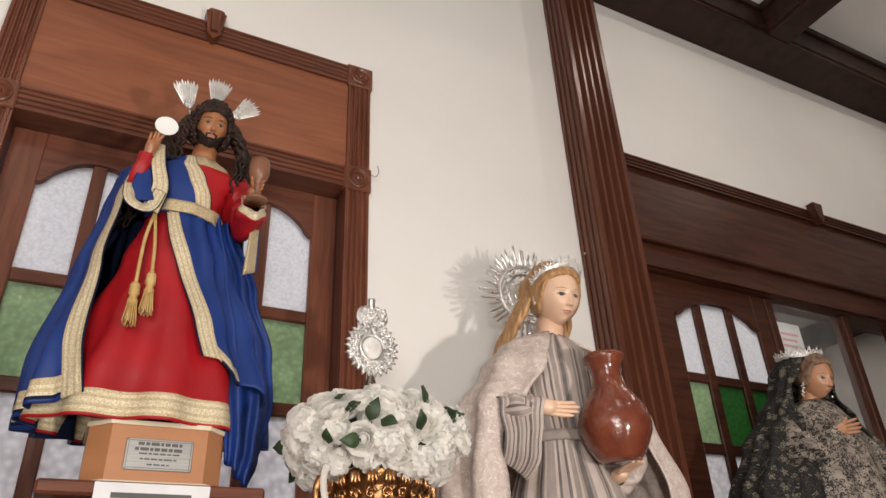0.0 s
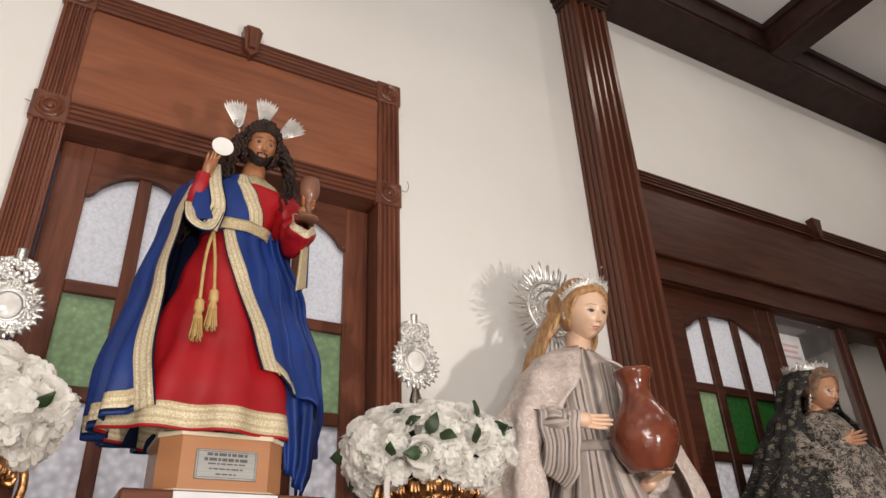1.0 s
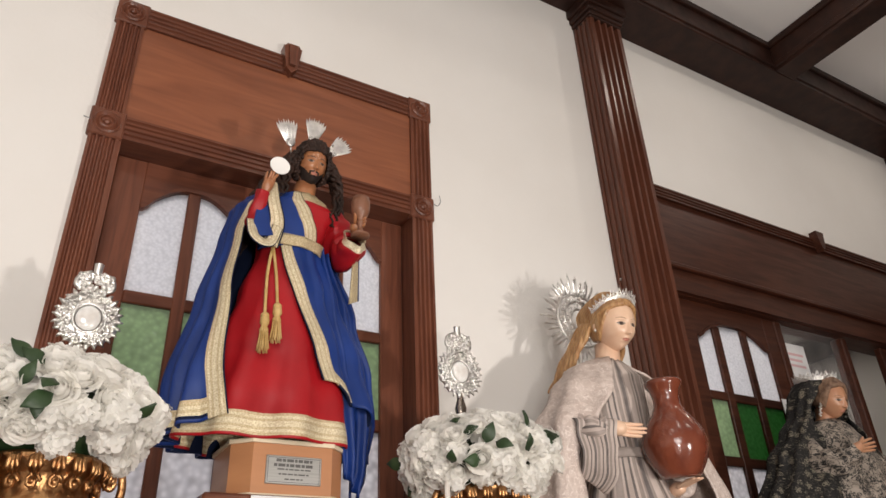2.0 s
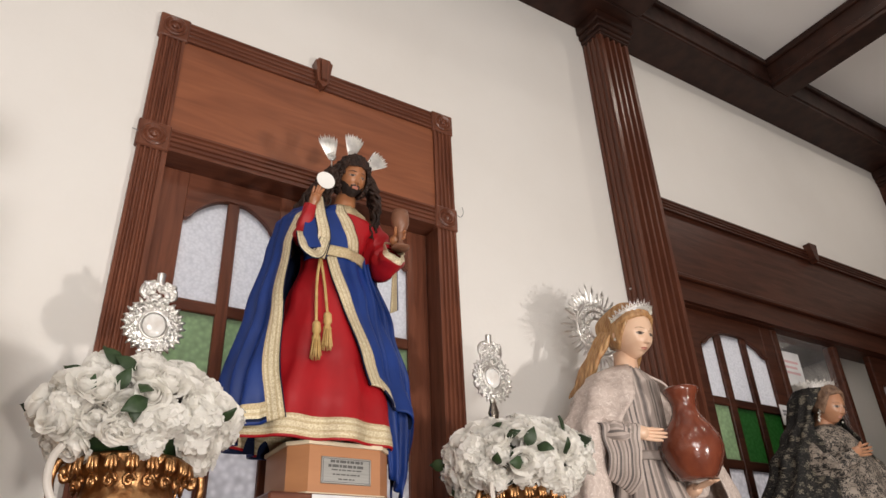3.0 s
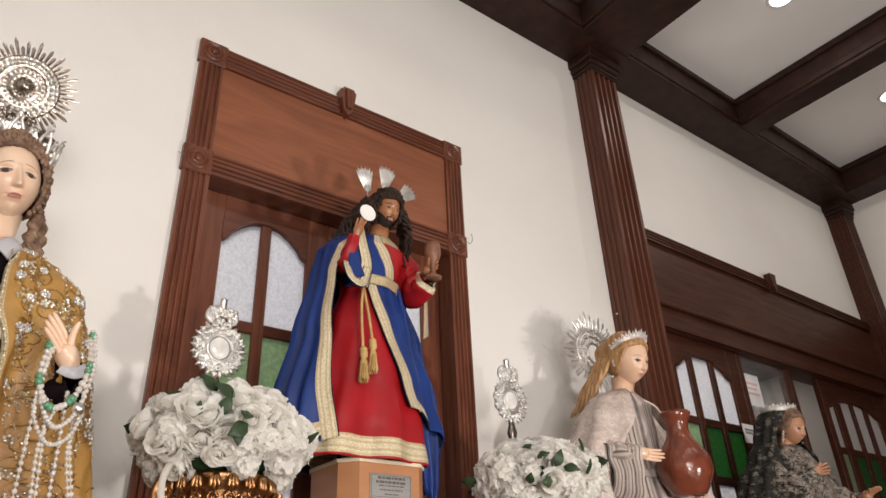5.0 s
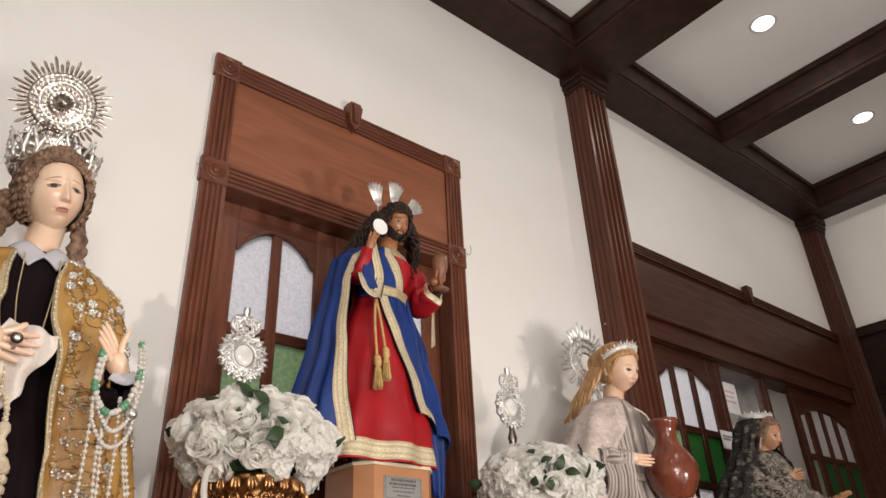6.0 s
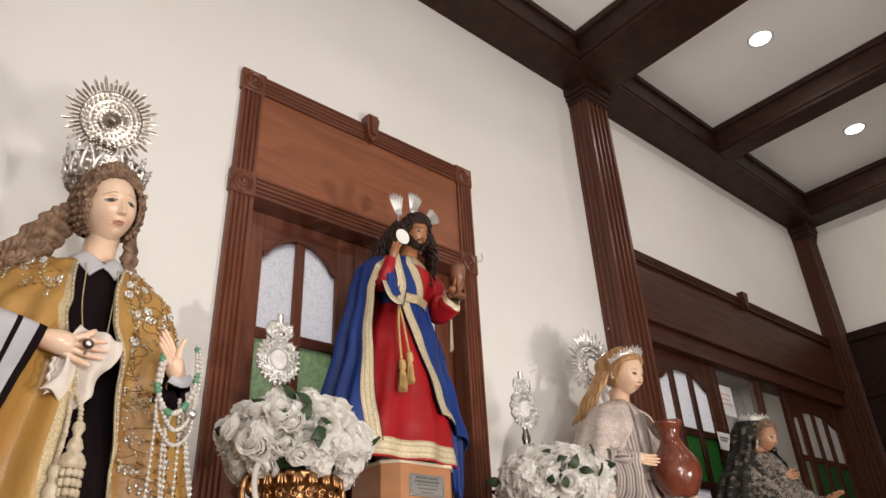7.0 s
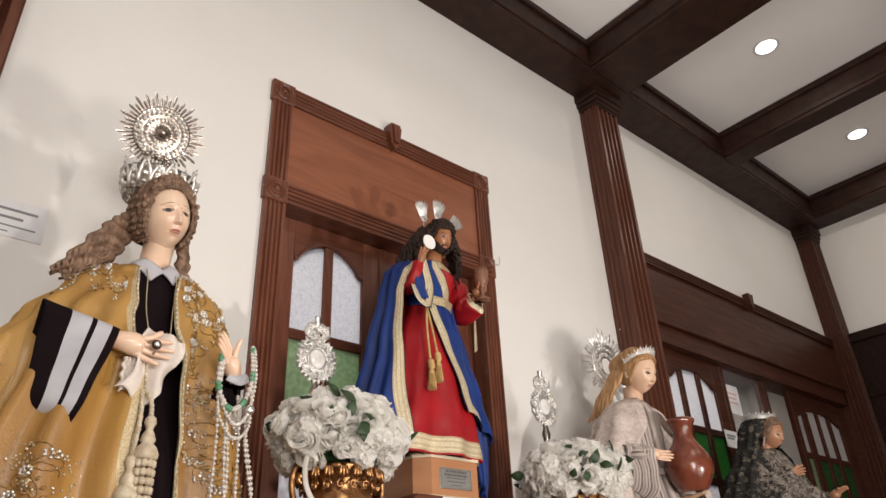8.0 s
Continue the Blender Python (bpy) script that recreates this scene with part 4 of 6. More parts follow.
# belt
robe(bm, [(z, rx + 0.026, ry + 0.028, cx, cy) for z, rx, ry, cx, cy in TUNIC], -45.0, 80.0, 1.694, 1.730, 40, 4, lambda u, v: 1, 0.003, 10, 0.3, thick=0.006)
# tail of the mantle falling past the pedestal's corner
TAIL = [(0.0, 0.350, 0.425), (0.10, 0.345, 0.450), (0.31, 0.325, 0.478), (0.48, 0.305, 0.462), (0.72, 0.280, 0.400), (1.0, 0.250, 0.320)]


def tail(u, v):
    a, b = lerp_table(TAIL, v)
    return Vector((a + (b - a) * u, 1.862 + 0.075 * u + 0.03 * v * v + 0.016 * math.sin(14 * u + 3 * v), 0.955 + 0.78 * v + 0.06 * (1 - v) * (1 - u)))


sheet(bm, tail, 24, 40, lambda u, v: 2, 0.008)
sheet(bm, lambda u, v: Vector((0.338 + 0.034 * u * (1.25 - 0.4 * v) + 0.012 * v, 1.842 + 0.03 * u, 1.53 + 0.19 * v + 0.03 * u)), 6, 16, lambda u, v: 1 if u < 0.85 else 2, 0.006)
# sleeves, folds at the wrist, cords
sleeve(bm, [(0.292, 1.930, 1.872), (0.325, 1.905, 1.80), (0.338, 1.868, 1.740), (0.340, 1.822, 1.762)], [0.040, 0.042, 0.042, 0.032], lambda u, v: 11 if v > 0.86 else 0, squash=1.7, amp=0.004)
sleeve(bm, [(0.045, 1.93, 1.840), (0.028, 1.885, 1.760), (0.016, 1.845, 1.765), (0.028, 1.816, 1.845)], [0.028, 0.028, 0.022, 0.017], lambda u, v: 0, n=30, amp=0.002)
ribbon(bm, [(0.055, 1.835, 1.895), (0.062, 1.822, 1.82), (0.078, 1.822, 1.745), (0.062, 1.824, 1.665)], (0.034, 0.052), lambda u, v: 3 if u < 0.05 else braid(u), 0.006)
ribbon(bm, [(0.000, 1.825, 1.735), (0.006, 1.806, 1.678), (0.034, 1.803, 1.657), (0.062, 1.815, 1.672), (0.080, 1.820, 1.73)], 0.030, lambda u, v: 3 if u < 0.08 else braid(u), 0.006, face=(0.1, -1, 0.25))
ribbon(bm, [(0.034, 1.830, 1.80), (0.030, 1.822, 1.73), (0.040, 1.818, 1.685)], (0.030, 0.060), 2, 0.01)
for x0, x1, z in ((0.066, 0.062, 1.437), (0.085, 0.096, 1.472)):
    tube(bm, curve_pts([(0.078, 1.838, 1.675), ((x0 + x1) / 2, 1.822, 1.57), (x1, 1.806, z)], 14), 0.0048, 8, 4)
    lathe_at = (x1, 1.800, z - 0.118)
    ball(bm, (x1, 1.802, z - 0.014), 0.013, 4, 10, 8)
    k0 = len(bm.faces)
    lathe(bm, [(0.010, 0.050), (0.013, 0.062), (0.0085, 0.074), (0.0135, 0.082), (0.0125, 0.098), (0.005, 0.106)], 18, lathe_at)
    bm.faces.ensure_lookup_table()
    for f in bm.faces[k0:]:
        f.material_index = 4
    for k in range(30):
        a, r = 2.39996 * k, 0.0105 * math.sqrt((k + 0.5) / 30)
        root = Vector(lathe_at) + Vector((r * math.cos(a), r * math.sin(a), 0.066))
        tube(bm, [root, root + Vector((0.35 * r * math.cos(a), 0.35 * r * math.sin(a), -0.035)), root + Vector((0.75 * r * math.cos(a), 0.75 * r * math.sin(a), -0.066 - 0.006 * math.sin(5 * k)))], 0.0021, 5, 4)
hand(bm, (0.030, 1.812, 1.845), (0.040, 1.803, 1.882), [(0.028, 1.795, 1.908), (0.040, 1.790, 1.912), (0.048, 1.790, 1.913), (0.056, 1.794, 1.906)], (0.062, 1.792, 1.905), 0.0108, 5)
hand(bm, (0.345, 1.820, 1.775), (0.330, 1.800, 1.800), [(0.352, 1.766, 1.822), (0.354, 1.764, 1.810), (0.354, 1.764, 1.798), (0.352, 1.766, 1.786)], (0.318, 1.772, 1.822), 0.0125, 5)
tube(bm, [(0.188, 1.925, 1.90), (0.190, 1.918, 1.94), (0.193, 1.912, 1.975)], [0.044, 0.038, 0.036], 16, 5)
M = head(bm, (0.192, 1.912, 1.966), 0.156, (5, 6, 7, 8, 9), turn=2, nod=20, tilt=3, beard=9, thick_brow=0.013, wide=0.97)
cap = hair_cap(bm, M, 10, lambda x: 0.775 - 0.5 * x * x, 0.15, 0.045, 30, 0.15, part_dip=0.03)
curls(bm, cap, 10, (0.0, 0.06, 0.12, 0.19, 0.27, 0.36, 0.46, 0.58, 0.72), 30, 0.0062, 4)
random.seed(5)
for i in range(124):
    q = -1 if i % 2 else 1
    f = (i // 2) / 61
    start = M @ Vector((q * (0.34 + 0.10 * f), -0.20 + 0.52 * f, 0.50 + 0.26 * random.random()))
    if q < 0:
        end = Vector((0.095 - 0.125 * f + 0.03 * random.random(), 1.900 + 0.110 * f, 1.875 - 0.15 * f - 0.06 * random.random()))
    else:
        end = Vector((0.270 + 0.065 * f + 0.02 * random.random(), 1.880 + 0.10 * f, 1.86 - 0.07 * random.random()))
    lock(bm, [start, start.lerp(end, 0.45) + Vector((q * (0.012 + 0.022 * random.random()), 0, 0.020)), end], 0.0062, 10, 0.0062, 5 + 3 * random.random(), random.random() * 6, 34, 6)
statue(bm, [RED, GOLD_TRIM, BLUE, BLUE_LINING, GOLD_CORD, SKIN_D, LIPS, EYE_W, EYE_D, BEARD, HAIR_D, GOLD_BRIGHT], "painted bearded statue in red tunic and blue gold-edged mantle")

# -- the sad-faced figure in a yellow mantle --
bm = bmesh.new()
DRESS = [(0.45, 0.240, 0.200, -1.00, 1.79), (0.90, 0.185, 0.145, -0.985, 1.785), (1.15, 0.130, 0.105, -0.99, 1.785), (1.35, 0.135, 0.095, -1.01, 1.785), (1.44, 0.120, 0.078, -1.015, 1.785), (1.475, 0.055, 0.055, -1.012, 1.780)]
robe(bm, DRESS, -180, 180, 0.452, 1.475, 80, 50, lambda u, v: 0, lambda z: 0.004 + 0.012 * max(0, 1.3 - z), 10, 0.2)
MANTLE = [(0.45, 0.460, 0.240, -1.08, 1.80), (0.87, 0.375, 0.215, -1.085, 1.80), (1.15, 0.322, 0.195, -1.065, 1.80), (1.28, 0.275, 0.170, -1.035, 1.80), (1.39, 0.222, 0.130, -1.008, 1.795), (1.445, 0.165, 0.095, -1.005, 1.79), (1.475, 0.085, 0.068, -1.012, 1.785)]


def mantle_a(z):
    return lerp_table([(0.45, 8.0), (0.87, 8.0), (1.15, 5.0), (1.30, -8.0), (1.39, -17.0), (1.445, -22.0), (1.475, -30.0)], z)[0] + 1.2 * math.sin(19 * z)


def mantle_b(z):
    return lerp_table([(0.45, 29.0), (0.87, 29.0), (1.15, 21.5), (1.30, 14.0), (1.39, 11.0), (1.445, 18.0), (1.475, 40.0)], z)[0] + 1.2 * math.sin(17 * z)


right_half = robe(bm, MANTLE, mantle_b, 180.0, 0.455, 1.472, 66, 84, lambda u, v: 2 if u < 0.022 else 1, lambda z: 0.004 + 0.040 * max(0, min(1, (1.42 - z) / 0.35)), 17, 1.9, thick=0.006)
left_half = robe(bm, MANTLE, -180.0, mantle_a, 0.455, 1.472, 70, 84, lambda u, v: 2 if u > 0.978 else 1, lambda z: 0.004 + 0.040 * max(0, min(1, (1.42 - z) / 0.35)), 17, 0.5, thick=0.006)
# raised embroidery: curling stems with leaves and sequins, and a beaded border
g = random.Random(17)
for half, u_lo, u_hi in ((right_half, 0.05, 0.62), (left_half, 0.36, 0.95)):
    def over(u, v, up=0.002):
        a, b, c = Vector(half(u, v)), Vector(half(u + 0.004, v)), Vector(half(u, v + 0.004))
        return a + (b - a).cross(c - a).normalized() * up
    def twig(u, v, heading, bend, n, leafy):
        """A curved stem with leaves on both sides; gives the place of its tip."""
        pts = []
        for q in range(n):
            pts.append(over(u, v))
            if leafy and q % 2 and q < n - 1:
                for side in (-1, 1):
                    c, d = math.cos(heading + side * 0.8), math.sin(heading + side * 0.8)
                    tube(bm, [over(u + 0.004 * c, v + 0.0028 * d), over(u + 0.011 * c, v + 0.0075 * d, 0.0035), over(u + 0.018 * c, v + 0.012 * d)], [0.0012, 0.0042, 0.0008], 5, 12 if g.random() < 0.6 else 2)
            u, v = min(u_hi, max(u_lo, u + 0.013 * math.cos(heading))), min(0.985, max(0.20, v + 0.0088 * math.sin(heading)))
            heading += bend
        if all((a - b).length > 1e-4 for a, b in zip(pts, pts[1:])):
            tube(bm, pts, 0.0019, 5, 12)
        return u, v, heading

    def covered(u, v):
        p = over(u, v)
        return -1.36 < p.x < -1.08 and 0.92 < p.z < 1.32 and half is left_half

    for k in range(66):
        u, v = g.uniform(u_lo, u_hi), g.uniform(0.22, 0.95)
        if covered(u, v) or covered(u, v + 0.09):
            continue
        bend = g.choice((-1, 1)) * g.uniform(0.04, 0.16)
        u1, v1, h1 = twig(u, v, g.uniform(0.6, 2.5), bend, 12, True)
        for side in (-1, 1):
            twig(u1, v1, h1 + side * 1.0, side * 0.5, 8, False)
        for ring, r in ((0.0, 1), (0.012, 7)):
            for q in range(r):
                a = 2 * math.pi * q / r
                ball(bm, over(min(u_hi, u1 + ring * math.cos(a)), v1 + 0.7 * ring * math.sin(a), 0.003), 0.0048, 4, 7, 5)
    for k in range(170):
        u, v = g.uniform(u_lo, u_hi), g.uniform(0.22, 0.95)
        if covered(u, v):
            continue
        for q in range(7):
            ball(bm, over(min(u_hi, u + g.gauss(0, 0.010)), v + g.gauss(0, 0.010)), g.uniform(0.0022, 0.0040), 4 if q % 3 else 2, 6, 4)
    e = 0.006 if half is right_half else 0.994
    for k in range(130):
        ball(bm, Vector(half(e, 0.33 + 0.66 * k / 130)) + Vector((0, -0.002, 0)), 0.0034, 2 if k % 3 else 4, 6, 4)
# folded collar
for q in (-1, 1):
    ribbon(bm, [(-1.012 + q * 0.055, 1.775, 1.490), (-1.010 + q * 0.046, 1.728, 1.475), (-1.003 + q * 0.012, 1.700, 1.432)], (0.022, 0.050), 3, 0.006, face=(q * 0.3, -1, 0.25))


def bands(u, v):
    return 3 if 0.36 < v < 0.62 or 0.69 < v < 0.90 else 0


cuff(bm, -1.285, -1.118, (1.665, 1.600), (1.285, 1.218), (1.02, 0.965), 0.046, bands, 0.28)
sleeve(bm, [(-1.165, 1.80, 1.38), (-1.235, 1.755, 1.27), (-1.215, 1.665, 1.205), (-1.145, 1.605, 1.190)], [0.045, 0.042, 0.036, 0.022], lambda u, v: 0)
sleeve(bm, [(-0.895, 1.80, 1.36), (-0.850, 1.760, 1.21), (-0.812, 1.69, 1.125), (-0.800, 1.612, 1.145)], [0.038, 0.034, 0.034, 0.028], lambda u, v: 0, squash=1.7)
# lace at the wrist
ribbon(bm, [(-0.825, 1.592, 1.147), (-0.798, 1.582, 1.137), (-0.773, 1.592, 1.152)], 0.022, 3, 0.006)
hand(bm, (-1.125, 1.588, 1.188), (-1.058, 1.576, 1.178), [(-0.992, 1.560, 1.196), (-0.988, 1.556, 1.172), (-0.996, 1.556, 1.152), (-1.022, 1.558, 1.132)], (-1.02, 1.566, 1.222), 0.0175, 5)
hand(bm, (-0.803, 1.598, 1.152), (-0.832, 1.582, 1.196), [(-0.868, 1.556, 1.256), (-0.876, 1.550, 1.246), (-0.880, 1.548, 1.232), (-0.878, 1.550, 1.217)], (-0.812, 1.556, 1.246), 0.0150, 5)
# ring
tube(bm, curve_pts([(-1.040, 1.568, 1.198), (-1.034, 1.550, 1.182), (-1.036, 1.566, 1.160)], 9), 0.004, 8, 4)
ball(bm, (-1.036, 1.550, 1.180), 0.0125, 11, 12, 8, (1, 0.5, 1))
ball(bm, (-1.036, 1.545, 1.180), 0.008, 4, 10, 6, (1, 0.5, 1))
# necklace cords
for x, e in ((-1.052, -1.036), (-0.960, -0.985)):
    tube(bm, curve_pts([(x + (0.006 if x < -1 else -0.006), 1.715, 1.462), (x + (0.006 if x < -1 else -0.006), 1.684, 1.42), ((x + e) / 2, 1.660, 1.32), (e, 1.610, 1.215)], 14), 0.0016, 6, 2)
tube(bm, [(-1.012, 1.785, 1.455), (-1.008, 1.778, 1.50), (-1.004, 1.772, 1.575)], [0.052, 0.043, 0.044], 18, 5)
M = head(bm, (-1.003, 1.776, 1.545), 0.220, (5, 7, 8, 9, 10), turn=9, nod=11, tilt=-9, sad=0.9, wide=1.0)
cap = hair_cap(bm, M, 6, lambda x: 0.845 - 0.9 * x * x, 0.15, 0.06, 40, 0.15)
curls(bm, cap, 6, (0.0, 0.05, 0.10, 0.16, 0.22, 0.29, 0.37, 0.46), 44, 0.0064, 9)
random.seed(8)
for i in range(20):      # long waves spread over the shoulder
    f = i / 19
    s = M @ Vector((-0.33 + 0.1 * f, 0.10 + 0.18 * f, 0.50 - 0.12 * f))
    e = Vector((-1.275 + 0.06 * f, 1.745 + 0.03 * random.random() + 0.02 * f, 1.395 + 0.085 * f * (1 - f) - 0.02 * f))
    lock(bm, [s, s.lerp(e, 0.4) + Vector((0.01, 0, 0.035 - 0.05 * f)), e], 0.0115, 6, 0.0075, 7, 0.7 * i, 46)
for i in range(12):
    f = i / 11
    s = M @ Vector((0.34, 0.05 + 0.2 * f, 0.42))
    e = Vector((-0.925 + 0.045 * (f - 0.5), 1.775 + 0.02 * f, 1.475 + 0.015 * random.random()))
    lock(bm, [s, s.lerp(e, 0.5) + Vector((0.014, 0, 0)), e], 0.011, 6, 0.007, 5, 0.9 * i, 34)
ball(bm, M @ Vector((-0.375, -0.03, 0.41)), 0.0065, 4, 8, 6)
statue(bm, [BLACK, EMBROIDERED, GOLD_TRIM, GREY_SATIN, SILVER, SKIN_L, HAIR_M, LIPS, EYE_W, EYE_D, BROW, HAIR_D, STEM], "painted sad-faced statue in black dress and yellow embroidered mantle")

# -- the fair-haired figure with the jar --
bm = bmesh.new()


def stripes(u, v):
    return (0, 0, 1, 0, 2, 2, 0, 2, 1, 1, 2, 0, 0, 0, 2, 0, 1, 2, 0, 2, 2, 2, 0, 1)[int(u * 119.99) % 24]


GOWN = [(0.45, 0.270, 0.205, 1.385, 1.83), (0.90, 0.195, 0.150, 1.385, 1.83), (1.12, 0.132, 0.110, 1.375, 1.83), (1.30, 0.150, 0.100, 1.370, 1.83), (1.42, 0.155, 0.088, 1.370, 1.83), (1.455, 0.100, 0.066, 1.372, 1.83), (1.482, 0.052, 0.052, 1.375, 1.83)]
robe(bm, GOWN, -180, 180, 0.452, 1.480, 240, 50, stripes, lambda z: 0.004 + 0.018 * max(0, min(1, (1.14 - z) / 0.4)), 13, 0.6)
robe(bm, GOWN, -70, 70, 1.108, 1.140, 40, 3, lambda u, v: 2, 0.003, 10, 0.1, lift=0.012, thick=0.006)
CLOAK = [(0.45, 0.465, 0.235, 1.40, 1.83), (0.97, 0.420, 0.215, 1.392, 1.83), (1.19, 0.346, 0.205, 1.368, 1.83), (1.34, 0.262, 0.165, 1.370, 1.83), (1.43, 0.190, 0.118, 1.370, 1.83), (1.465, 0.118, 0.083, 1.372, 1.83), (1.485, 0.070, 0.066, 1.375, 1.83)]
robe(bm, CLOAK, -180.0, lambda z: lerp_table([(0.45, -40.0), (0.97, -50.0), (1.10, -54.0), (1.22, -40.0), (1.34, -27.0), (1.44, -22.0), (1.485, -28.0)], z)[0], 0.455, 1.482, 54, 56, lambda u, v: 3, lambda z: 0.004 + 0.032 * max(0, min(1, (1.42 - z) / 0.3)), 11, 2.7, thick=0.008, drift=2.0)
robe(bm, CLOAK, lambda z: lerp_table([(0.45, 40.0), (1.05, 46.0), (1.25, 52.0), (1.42, 60.0), (1.485, 70.0)], z)[0], 180.0, 0.455, 1.480, 54, 56, lambda u, v: 3, lambda z: 0.004 + 0.022 * max(0, min(1, (1.42 - z) / 0.3)), 13, 1.3, thick=0.008, drift=2.0)
cuff(bm, 1.078, 1.186, (1.725, 1.650), (1.215, 1.205), (1.03, 0.965), 0.042, lambda u, v: (1, 0, 2, 0, 1, 0)[int(v * 17.99) % 6], 0.30, 1.0)
sleeve(bm, [(1.260, 1.83, 1.39), (1.165, 1.790, 1.25), (1.13, 1.71, 1.175), (1.175, 1.665, 1.175)], [0.040, 0.044, 0.042, 0.030], lambda u, v: 3 if v < 0.66 else (1, 0, 2, 0)[int(u * 23.99) % 4])
sleeve(bm, [(1.500, 1.84, 1.39), (1.585, 1.80, 1.20), (1.575, 1.765, 1.050), (1.495, 1.745, 0.995)], [0.045, 0.060, 0.052, 0.026], lambda u, v: 3)
hand(bm, (1.175, 1.660, 1.182), (1.228, 1.642, 1.172), [(1.282, 1.612, 1.186), (1.290, 1.606, 1.172), (1.286, 1.606, 1.158), (1.268, 1.610, 1.146)], (1.262, 1.640, 1.196), 0.0155, 5)
hand(bm, (1.480, 1.735, 1.000), (1.466, 1.660, 1.010), [(1.436, 1.578, 1.020), (1.452, 1.572, 1.021), (1.468, 1.574, 1.022), (1.482, 1.582, 1.024)], (1.500, 1.620, 1.026), 0.0140, 5)
tube(bm, [(1.375, 1.83, 1.455), (1.378, 1.822, 1.50), (1.380, 1.818, 1.545)], [0.056, 0.046, 0.047], 18, 5)
M = head(bm, (1.386, 1.812, 1.516), 0.214, (5, 7, 8, 9, 10), turn=-4, nod=20, wide=1.06)
hair_cap(bm, M, 6, lambda x: 0.83 - 1.0 * x * x, 0.08, 0.030, 22, 0.18, part_dip=0.05, reveal=0.28)
for i in range(26):
    q = -1 if i % 2 else 1
    f = (i // 2) / 12
    s = M @ Vector((q * (0.35 + 0.02 * f), 0.12 + 0.28 * f, 0.46))
    e = Vector((1.360 + q * (0.125 - 0.030 * f) - 0.05 * f, 1.90 + 0.09 * f, 1.42 - 0.03 * f))
    lock(bm, [s, s.lerp(e, 0.5) + Vector((q * 0.006, 0.01, -0.01)), e], 0.0095, 6, 0.0045, 2.6, i, 30, 7)
ball(bm, M @ Vector((-0.365, -0.02, 0.345)), 0.0075, 4, 8, 6)
ball(bm, M @ Vector((0.365, -0.02, 0.345)), 0.0075, 4, 8, 6)
for q in (-1, 1):       # hair swept from the parting over the ears
    for k in range(9):
        lock(bm, [M @ Vector((q * 0.03, -0.325 + 0.05 * k, 0.870 + 0.022 * k)), M @ Vector((q * 0.24, -0.235 + 0.05 * k, 0.80 + 0.02 * k)), M @ Vector((q * 0.355, -0.04 + 0.07 * k, 0.62)), M @ Vector((q * 0.350, 0.14 + 0.04 * k, 0.36))], 0.0115, 6, 0.001, 1, k, 18)
statue(bm, [STRIPE, INK_CLOTH, GREY_CLOTH, LACE_CREAM, SILVER, SKIN_P, HAIR_B, LIPS, EYE_W, EYE_D, BROW], "painted statue of a fair-haired figure in striped robe and cream cloak")

# -- the veiled figure in black and grey lace --
bm = bmesh.new()
GOWN2 = [(0.45, 0.330, 0.230, 2.64, 1.84), (0.95, 0.290, 0.190, 2.64, 1.84), (1.15, 0.235, 0.165, 2.64, 1.835), (1.28, 0.185, 0.125, 2.645, 1.83), (1.355, 0.130, 0.090, 2.65, 1.83), (1.385, 0.055, 0.055, 2.655, 1.825)]
robe(bm, GOWN2, -180, 180, 0.452, 1.385, 90, 50, lambda u, v: 1 if v > 0.55 else 2 if (u * 9) % 1 < 0.2 else 1, lambda z: 0.004 + 0.016 * max(0, min(1, (1.3 - z) / 0.5)), 11, 0.9)
VEIL = [(0.45, 0.520, 0.280, 2.62, 1.87), (1.00, 0.425, 0.235, 2.625, 1.865), (1.20, 0.325, 0.190, 2.64, 1.86), (1.32, 0.232, 0.150, 2.65, 1.855), (1.42, 0.158, 0.125, 2.66, 1.850), (1.50, 0.128, 0.122, 2.662, 1.845), (1.555, 0.098, 0.104, 2.664, 1.840), (1.582, 0.045, 0.055, 2.664, 1.838)]


def veil_edge(z):
    return lerp_table([(0.45, 32.0), (1.05, 36.0), (1.25, 42.0), (1.42, 62.0), (1.52, 48.0), (1.582, 10.0)], z)[0]


robe(bm, VEIL, lambda z: -360 + veil_edge(z), lambda z: -veil_edge(z), 0.455, 1.580, 90, 64, lambda u, v: 0, lambda z: 0.004 + 0.022 * max(0, min(1, (1.5 - z) / 0.4)), 15, 0.3, thick=0.004)
sleeve(bm, [(2.50, 1.83, 1.29), (2.41, 1.75, 1.17), (2.43, 1.66, 1.165), (2.470, 1.63, 1.20)], [0.050, 0.052, 0.042, 0.028], lambda u, v: 1)
sleeve(bm, [(2.79, 1.83, 1.30), (2.87, 1.76, 1.15), (2.88, 1.66, 1.09), (2.86, 1.60, 1.10)], [0.055, 0.060, 0.048, 0.030], lambda u, v: 1)
hand(bm, (2.465, 1.630, 1.200), (2.505, 1.620, 1.218), [(2.567, 1.600, 1.252), (2.577, 1.596, 1.236), (2.575, 1.596, 1.220), (2.563, 1.598, 1.204)], (2.523, 1.610, 1.256), 0.0140, 5)
hand(bm, (2.845, 1.600, 1.110), (2.835, 1.560, 1.118), [(2.820, 1.510, 1.145), (2.832, 1.505, 1.146), (2.846, 1.505, 1.144), (2.858, 1.508, 1.138)], (2.80, 1.54, 1.14), 0.0150, 5)
tube(bm, [(2.655, 1.825, 1.365), (2.657, 1.820, 1.40), (2.660, 1.815, 1.44)], [0.050, 0.042, 0.043], 18, 5)
M = head(bm, (2.662, 1.810, 1.392), 0.180, (5, 7, 8, 9, 10), turn=-10, nod=20, thick_brow=0.009)
